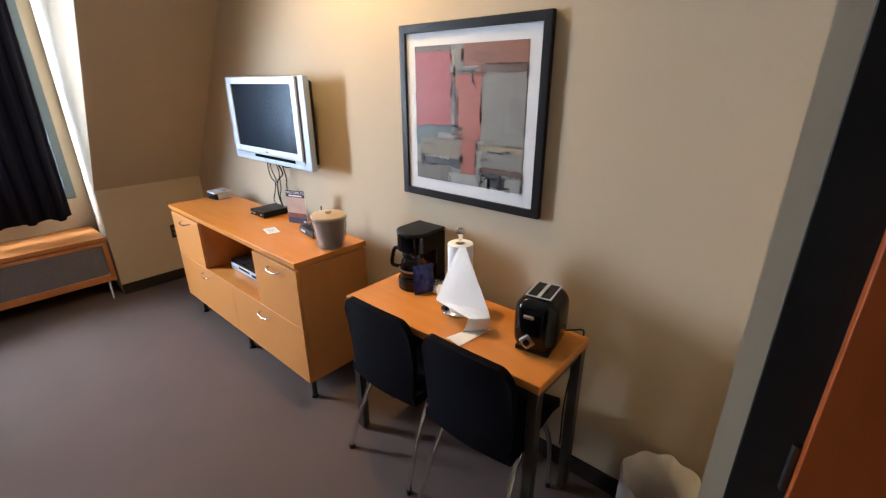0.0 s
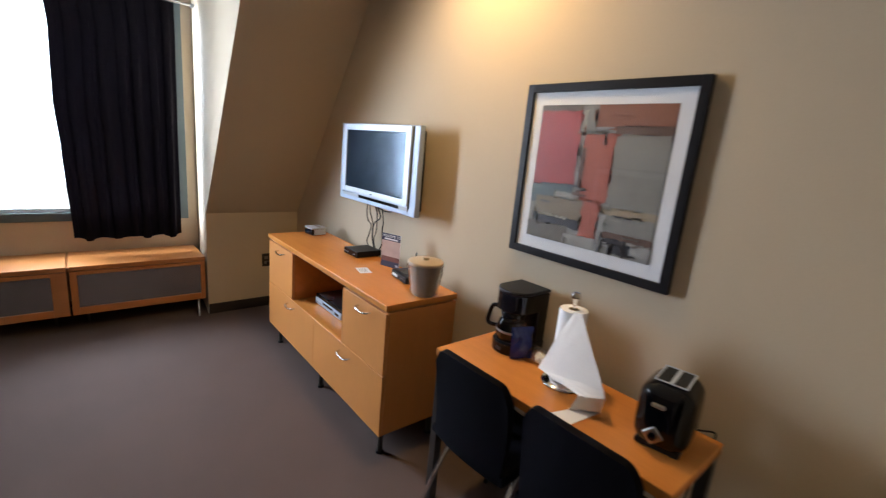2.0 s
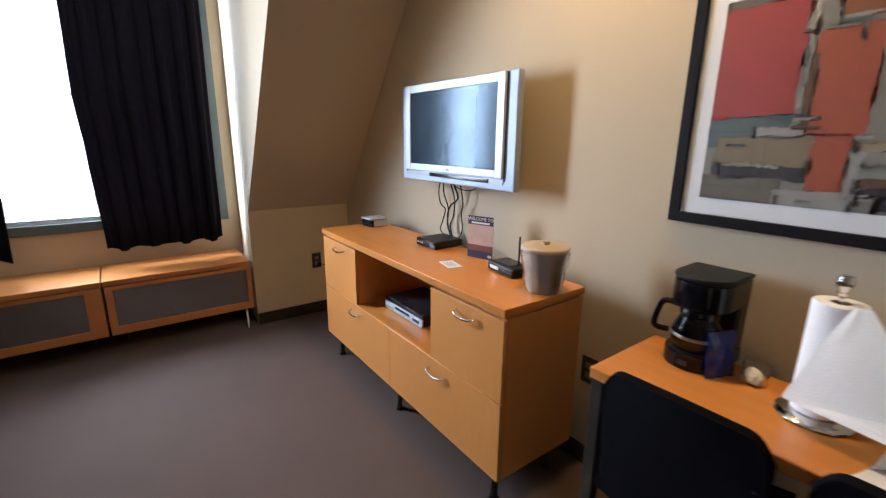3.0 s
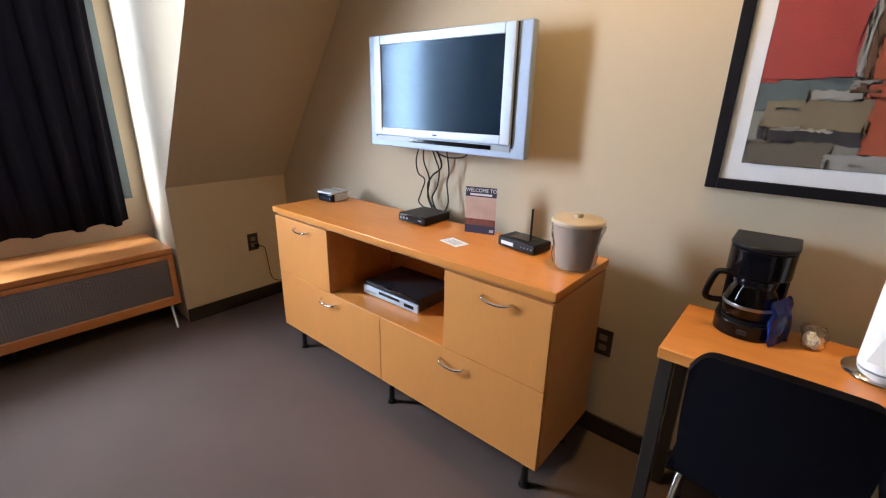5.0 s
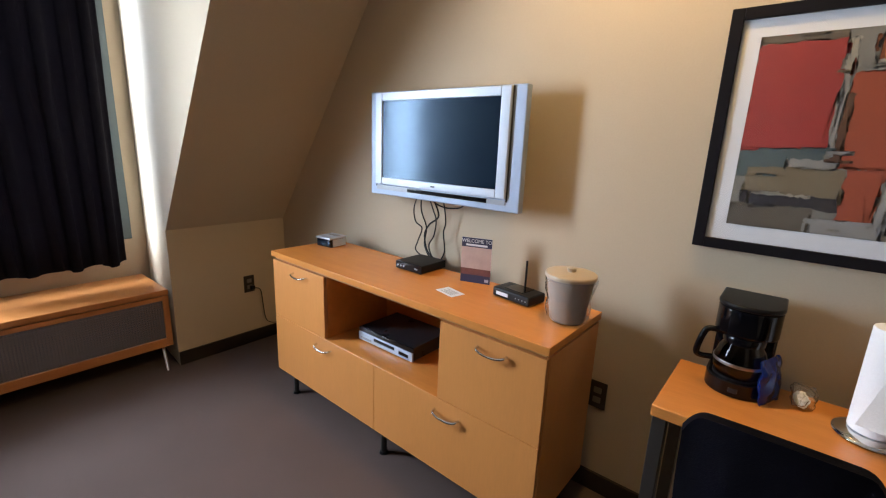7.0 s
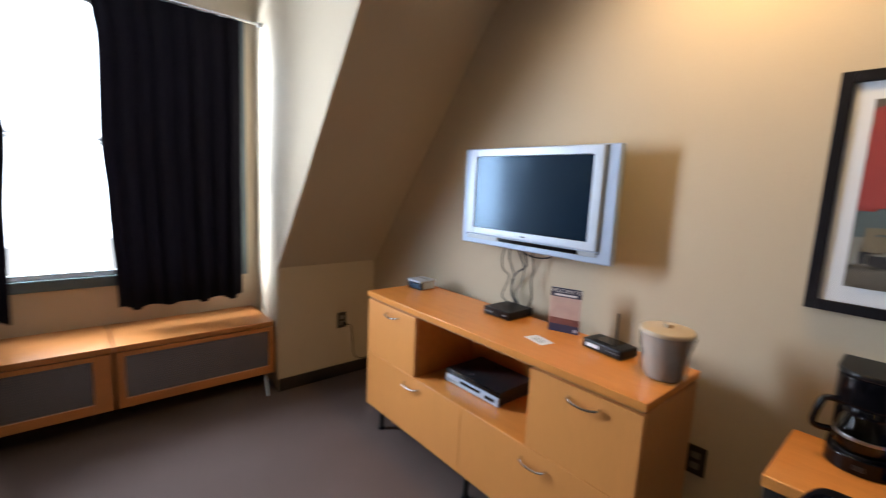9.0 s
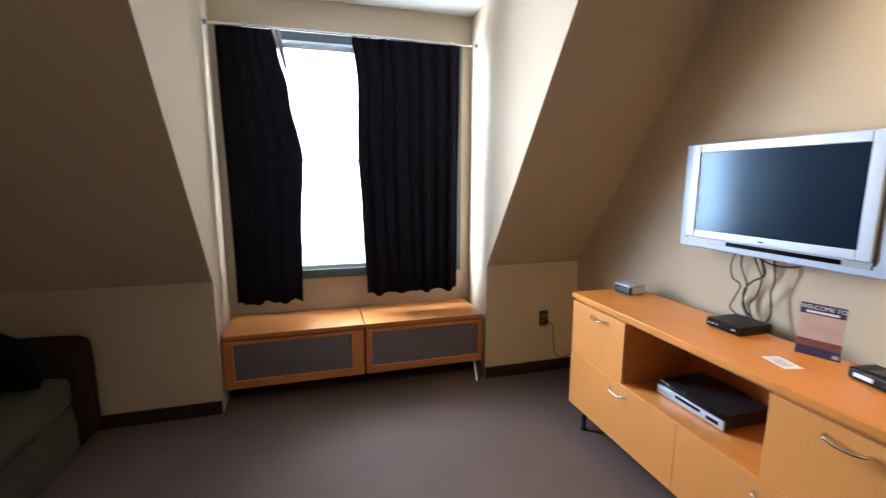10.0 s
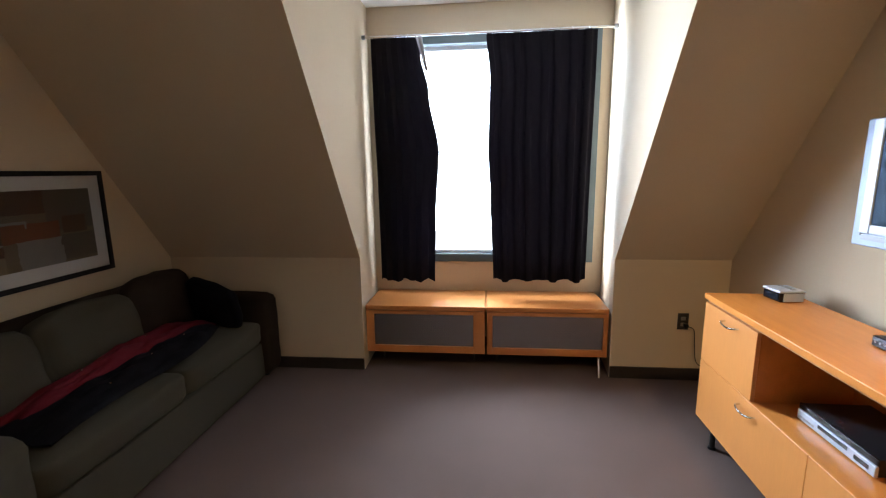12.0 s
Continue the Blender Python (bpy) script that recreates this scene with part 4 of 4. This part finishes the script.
# sachets beside it
def crumple(c, size, turn, seed, mat, name, label, category, n=14):
    rot = Euler([radians(a) for a in turn]).to_matrix()
    def fn(u, v):
        p = Vector(((u - 0.5) * size[0], 0, (v - 0.5) * size[1]))
        edge = (1 - (2 * u - 1) ** 2) * (1 - (2 * v - 1) ** 2)
        p.y = size[2] * edge ** 0.5 * 0.5 + 0.012 * noise.noise((u * 5, v * 5, seed))
        return Vector(c) + rot @ p
    def fn2(u, v):
        p = Vector(((u - 0.5) * size[0], 0, (v - 0.5) * size[1]))
        edge = (1 - (2 * u - 1) ** 2) * (1 - (2 * v - 1) ** 2)
        p.y = -size[2] * edge ** 0.5 * 0.5 + 0.012 * noise.noise((u * 5, v * 5, seed))
        return Vector(c) + rot @ p
    bm = sheet(fn, n, n, 0.001)
    sheet(fn2, n, n, 0.001, bm)
    low = min(v.co.z for v in bm.verts)
    bmesh.ops.translate(bm, vec=(0, 0, TZ - low), verts=bm.verts)
    return solo(name, bm, mat, label, category, at=(c[0], c[1], TZ))
crumple((1.418, 1.200, 0.82), (0.10, 0.135, 0.03), (-8, 0, -22), 3, BLUE, "coffee_sachet", "dark blue foil coffee sachet leaning on the coffee maker", "packet")
cup = crumple((1.445, 1.118, 0.79), (0.070, 0.065, 0.05), (-20, 15, -50), 8, FILM, "wrapped_cup", "clear crumpled plastic wrapping with cups inside", "wrapper")
cup.visible_shadow = False
crumple((1.445, 1.121, 0.79), (0.036, 0.044, 0.025), (-30, 25, -30), 5, LABELW, "sugar_packets", "small white packets in clear wrapping", "packet")

# paper towel on its stand
px, py = 1.400, 0.975
pt = thing("paper_towel_stand", (px, py, TZ), "chrome paper towel stand with a ball finial", "paper towel stand")
part("base", lathe(px, py, [(0, TZ), (0.076, TZ), (0.080, TZ + 0.005), (0.078, TZ + 0.010), (0.060, TZ + 0.018), (0.02, TZ + 0.021), (0, TZ + 0.021)], 40), CHROME, pt)
part("post", cyl(px, py, TZ + 0.02, TZ + 0.325, 0.006, n=14), CHROME, pt)
part("finial", lathe(px, py, [(0.006, TZ + 0.315), (0.010, TZ + 0.325), (0.009, TZ + 0.333), (0.016, TZ + 0.341), (0.0175, TZ + 0.352), (0.013, TZ + 0.364), (0, TZ + 0.368)], 22), CHROME, pt)
pr = thing("paper_towel_roll", (px, py, TZ + 0.022), "white paper towel roll with a loose sheet hanging down", "paper towel")
RT = TZ + 0.300
part("roll", lathe(px, py, [(0.020, TZ + 0.022), (0.050, TZ + 0.022), (0.0515, TZ + 0.025), (0.0515, RT - 0.003), (0.050, RT), (0.020, RT), (0.020, TZ + 0.022)], 40), PAPER, pr)
part("core", lathe(px, py, [(0.0195, TZ + 0.023), (0.0195, RT + 0.0005), (0.0165, RT + 0.0005), (0.0165, TZ + 0.023)], 28), CARD, pr, "brown cardboard core")
def loose(u, v):
    rows = [((1.356, 0.950, 1.055), (1.356, 0.915, 1.06)), ((1.329, 0.988, 0.935), (1.330, 0.84, 0.96)), ((1.302, 1.024, 0.818), (1.306, 0.768, 0.862)), ((1.272, 0.83, 0.815), (1.302, 0.753, 0.832)), ((1.262, 0.843, 0.768), (1.318, 0.768, 0.768)), ((1.262, 0.852, 0.7535), (1.345, 0.778, 0.7535)), ((1.192, 0.874, 0.7525), (1.178, 0.80, 0.7525))]
    f = v * (len(rows) - 1)
    i = min(int(f), len(rows) - 2)
    def ev(side):
        p = [Vector(r[side]) for r in rows]
        return p[i].lerp(p[i + 1], f - i)
    q = ev(0).lerp(ev(1), u)
    k = math.sin(math.pi * u)
    q.x += -0.007 * k * math.sin(math.pi * min(1, v * 1.6)) + 0.004 * noise.noise((u * 4, v * 9, 3))
    q.z = max(q.z, 0.7522)
    return q
part("loose_sheet", sheet(loose, 14, 48, 0.0008), PAPER, pr, "loose white sheet trailing onto the table")

# toaster
tx0, tx1, ty0, ty1 = 1.292, 1.488, 0.515, 0.663
to = thing("toaster", ((tx0 + tx1) / 2, (ty0 + ty1) / 2, TZ), "glossy black two-slot toaster", "toaster")
def toaster_shell():
    t = cushion(tx0, tx1, ty0, ty1, TZ + 0.008, TZ + 0.208, 0.042, 0.008, 0, 0.0)
    return t
part("shell", toaster_shell(), BLACKP, to)
part("base", box(tx0 + 0.012, tx1 - 0.012, ty0 + 0.010, ty1 - 0.010, TZ + 0.004, TZ + 0.024, 0.006, 3), BLACKM, to)
for x in (tx0 + 0.03, tx1 - 0.03):
    for y in (ty0 + 0.03, ty1 - 0.03):
        part("foot", cyl(x, y, TZ, TZ + 0.006, 0.01, n=12), BLACKM, to)
plate_z = TZ + 0.2145
ymid = (ty0 + ty1) / 2
bm = box(tx0 + 0.035, tx1 - 0.03, ymid - 0.046, ymid - 0.040, plate_z, plate_z + 0.003, 0.001)
box(tx0 + 0.035, tx1 - 0.03, ymid + 0.040, ymid + 0.046, plate_z, plate_z + 0.003, 0.001, bm=bm)
box(tx0 + 0.041, tx1 - 0.036, ymid - 0.006, ymid + 0.006, plate_z, plate_z + 0.003, 0.001, bm=bm)
box(tx0 + 0.035, tx0 + 0.041, ymid - 0.040, ymid + 0.040, plate_z, plate_z + 0.003, 0.001, bm=bm)
box(tx1 - 0.036, tx1 - 0.030, ymid - 0.040, ymid + 0.040, plate_z, plate_z + 0.003, 0.001, bm=bm)
tp = part("slot_plate", bm, SILVER, to, "steel surround of the slots")
for s in (-1, 1):
    part("slot", box(tx0 + 0.041, tx1 - 0.036, min(s * 0.007, s * 0.039) + ymid, max(s * 0.007, s * 0.039) + ymid, plate_z - 0.01, plate_z + 0.001, 0), BLACKM, tp)
part("lever", box(tx0 - 0.014, tx0 + 0.006, ymid - 0.006, ymid + 0.030, TZ + 0.150, TZ + 0.162, 0.004, 3), STEEL, to, "chrome lever")
kn = bmesh.new()
rot = Matrix.Translation((tx0 - 0.005, ymid + 0.012, TZ + 0.06)) @ Euler((radians(45), 0, 0)).to_matrix().to_4x4()
box(-0.009, 0.009, -0.022, 0.022, -0.022, 0.022, 0.005, 3, bm=kn)
bmesh.ops.transform(kn, matrix=rot, verts=kn.verts)
knob = part("dial_plate", kn, STEEL, to, "diamond-shaped steel dial plate")
part("dial", tube([(tx0 - 0.020, ymid + 0.012, TZ + 0.06), (tx0 - 0.010, ymid + 0.012, TZ + 0.06)], 0.012, 18, 0), BLACKP, knob)
turned(to, 9)
part("power_cord", tube([(1.478, 0.545, TZ + 0.02), (1.535, 0.50, TZ + 0.008), (1.552, 0.47, TZ + 0.004), (1.560, 0.476, TZ - 0.06), (1.572, 0.50, 0.55), (1.59, 0.52, 0.35), (1.60, 0.52, 0.12)], 0.0035, 7, 8), BLACKM, to, "black power cord running off the table")

# waste bin
wx, wy = 1.462, 0.112
wb = thing("waste_bin", (wx, wy, 0), "dark waste bin lined with a white plastic bag", "bin")
part("bucket", lathe(wx, wy, [(0, 0), (0.10, 0), (0.105, 0.004), (0.121, 0.30), (0.117, 0.30), (0.102, 0.01), (0, 0.01)], 32), BLACKM, wb)
def liner(u, v):
    a = u * 6.2832
    w = 0.006 * math.sin(9 * a + 1) + 0.006 * noise.noise((math.cos(a) * 4, math.sin(a) * 4, v * 3))
    if v < 0.5:
        k = v * 2
        return (wx + (0.137 + w) * math.cos(a), wy + (0.137 + w) * math.sin(a), 0.21 + 0.135 * k + 0.4 * w)
    k = (v - 0.5) * 2
    r = 0.134 - 0.024 * min(1, k * 7) - 0.020 * k + w * (0.8 - 0.5 * min(1, k * 7))
    return (wx + r * math.cos(a), wy + r * math.sin(a), 0.348 - 0.325 * k + 0.5 * w * (1 - k))
part("liner", sheet(liner, 60, 16, 0.0015), BAG, wb, "white plastic bin liner")
part("liner_bottom", cyl(wx, wy, 0.011, 0.016, 0.098, n=24), BAG, wb)
tr = box(wx - 0.05, wx + 0.03, wy - 0.05, wy + 0.02, 0.017, 0.24, 0.012, 3)
solo("wrapper", tr, CARPETW, "orange food carton in the waste bin", "wrapper", at=(wx, wy, 0.017))

# ---- sofa ----
sx0, sx1, sy0, sy1 = -2.46, -1.66, 2.04, 4.085
sf = thing("sofa", (-2.06, 3.06, 0), "olive and brown upholstered two-seat sofa against the wall", "sofa")
part("base", cushion(-2.40, -1.665, sy0 + 0.2, sy1 - 0.2, 0.035, 0.305, 0.02, 0.003, 1), OLIVE, sf)
part("armrest", cushion(sx0, -1.63, sy1 - 0.225, sy1, 0.03, 0.635, 0.06, 0.01, 2), BROWN, sf, "dark brown rounded arm")
part("armrest", cushion(sx0, -1.63, sy0, sy0 + 0.225, 0.03, 0.625, 0.06, 0.01, 3), OLIVE, sf, "olive rounded arm")
part("back", cushion(sx0, -2.24, sy0 + 0.20, sy1 - 0.20, 0.10, 0.80, 0.07, 0.02, 4), BROWN, sf, "dark brown back")
mid = (sy0 + sy1) / 2
part("seat_cushion", cushion(-2.26, -1.65, sy0 + 0.225, mid + 0.005, 0.305, 0.475, 0.045, 0.022, 5), OLIVE, sf)
part("seat_cushion", cushion(-2.26, -1.65, mid + 0.008, sy1 - 0.225, 0.305, 0.475, 0.045, 0.022, 6), OLIVE, sf)
for y in (sy0 + 0.10, sy1 - 0.10):
    for x in (-2.38, -1.72):
        part("foot", cyl(x, y, 0, 0.06, 0.025, n=14), BLACKM, sf)

def loose_cushion(name, c, size, turn, seed, mat, label, r=0.055, puff=0.035):
    t = cushion(-size[0] / 2, size[0] / 2, -size[1] / 2, size[1] / 2, -size[2] / 2, size[2] / 2, r, puff, seed, 0.010)
    bmesh.ops.transform(t, matrix=pose(*c, *turn), verts=t.verts)
    return solo(name, t, mat, label, "cushion", at=(c[0], c[1], c[2] - size[2] / 2))
loose_cushion("back_cushion", (-2.165, 3.03, 0.640), (0.16, 0.56, 0.36), (0, -14, 0), 7, OLIVE, "olive loose back cushion leaning on the sofa back")
loose_cushion("back_cushion", (-2.165, 2.50, 0.635), (0.16, 0.48, 0.35), (0, -14, 2), 8, OLIVE, "olive loose back cushion leaning near the sofa arm")
loose_cushion("back_cushion", (-2.18, 3.58, 0.665), (0.15, 0.50, 0.38), (0, -12, 0), 9, BROWN, "dark brown loose back cushion in the sofa corner")
loose_cushion("black_pillow", (-1.92, 3.735, 0.625), (0.40, 0.09, 0.31), (16, 12, -14), 10, BLACKC, "black throw pillow against the sofa arm", 0.03, 0.04)

def blanket(y0, y1, xf, seed, h, name, mat, label, x_back, nu=40, nv=30):
    """Clothes lying over the seat, higher in the middle and hanging at the front."""
    def fn(u, v):
        y = y0 + (y1 - y0) * u + 0.03 * noise.noise((v * 3, u * 2, seed))
        x = x_back(u) + (xf(u) - x_back(u)) * v
        e = (math.sin(math.pi * min(1, max(0, u))) ** 0.5) * (math.sin(math.pi * v) ** 0.6)
        z = 0.503 + h * e + 0.035 * e * noise.noise((u * 7, v * 4, seed)) + 0.015 * e * noise.noise((u * 17, v * 11, seed))
        return (x, y, max(z, 0.499))
    bm = sheet(fn, nu, nv, 0.008)
    return solo(name, bm, mat, label, "clothing", at=((xf(0.5) + x_back(0.5)) / 2, (y0 + y1) / 2, 0.498))
blanket(2.36, 3.66, lambda u: -1.69 - 0.03 * math.sin(7 * u) - 0.13 * u * u, 4, 0.06, "black_jacket", BLACKC, "black jacket heaped along the sofa seat", lambda u: -2.02 + 0.06 * u)
blanket(2.42, 3.70, lambda u: -1.87 - 0.02 * math.sin(9 * u), 9, 0.10, "red_jacket", RED, "dark red jacket heaped along the sofa seat", lambda u: -2.10 + 0.03 * math.sin(6 * u))

# ---- ceiling downlight ----
dl = thing("ceiling_downlight", (1.30, 1.70, ZC), "round recessed ceiling downlight with a white ring", "ceiling light")
part("ring", lathe(1.30, 1.70, [(0.055, ZC - 0.001), (0.085, ZC - 0.001), (0.088, ZC - 0.006), (0.058, ZC - 0.012), (0.055, ZC - 0.001)], 36), WHITE, dl)
part("diffuser", cyl(1.30, 1.70, ZC - 0.007, ZC - 0.002, 0.054, n=32), GLOW, dl)

# ---- small details ----
for ob_name, spots in (("black_jacket", ((-1.80, 2.75), (-1.83, 3.05), (-1.86, 3.35))), ("red_jacket", ((-1.97, 2.8), (-1.98, 3.2)))):
    ob = bpy.data.objects[ob_name]
    vs = [ob.matrix_basis @ v.co for v in ob.data.vertices]
    for x, y in spots:
        p = min(vs, key=lambda q: (q.x - x) ** 2 + (q.y - y) ** 2 - 0.02 * q.z)
        part("snap", cyl(p.x, p.y, p.z - 0.002, p.z + 0.003, 0.006, 0.005, 12), CHROME, ob, "small metal snap")
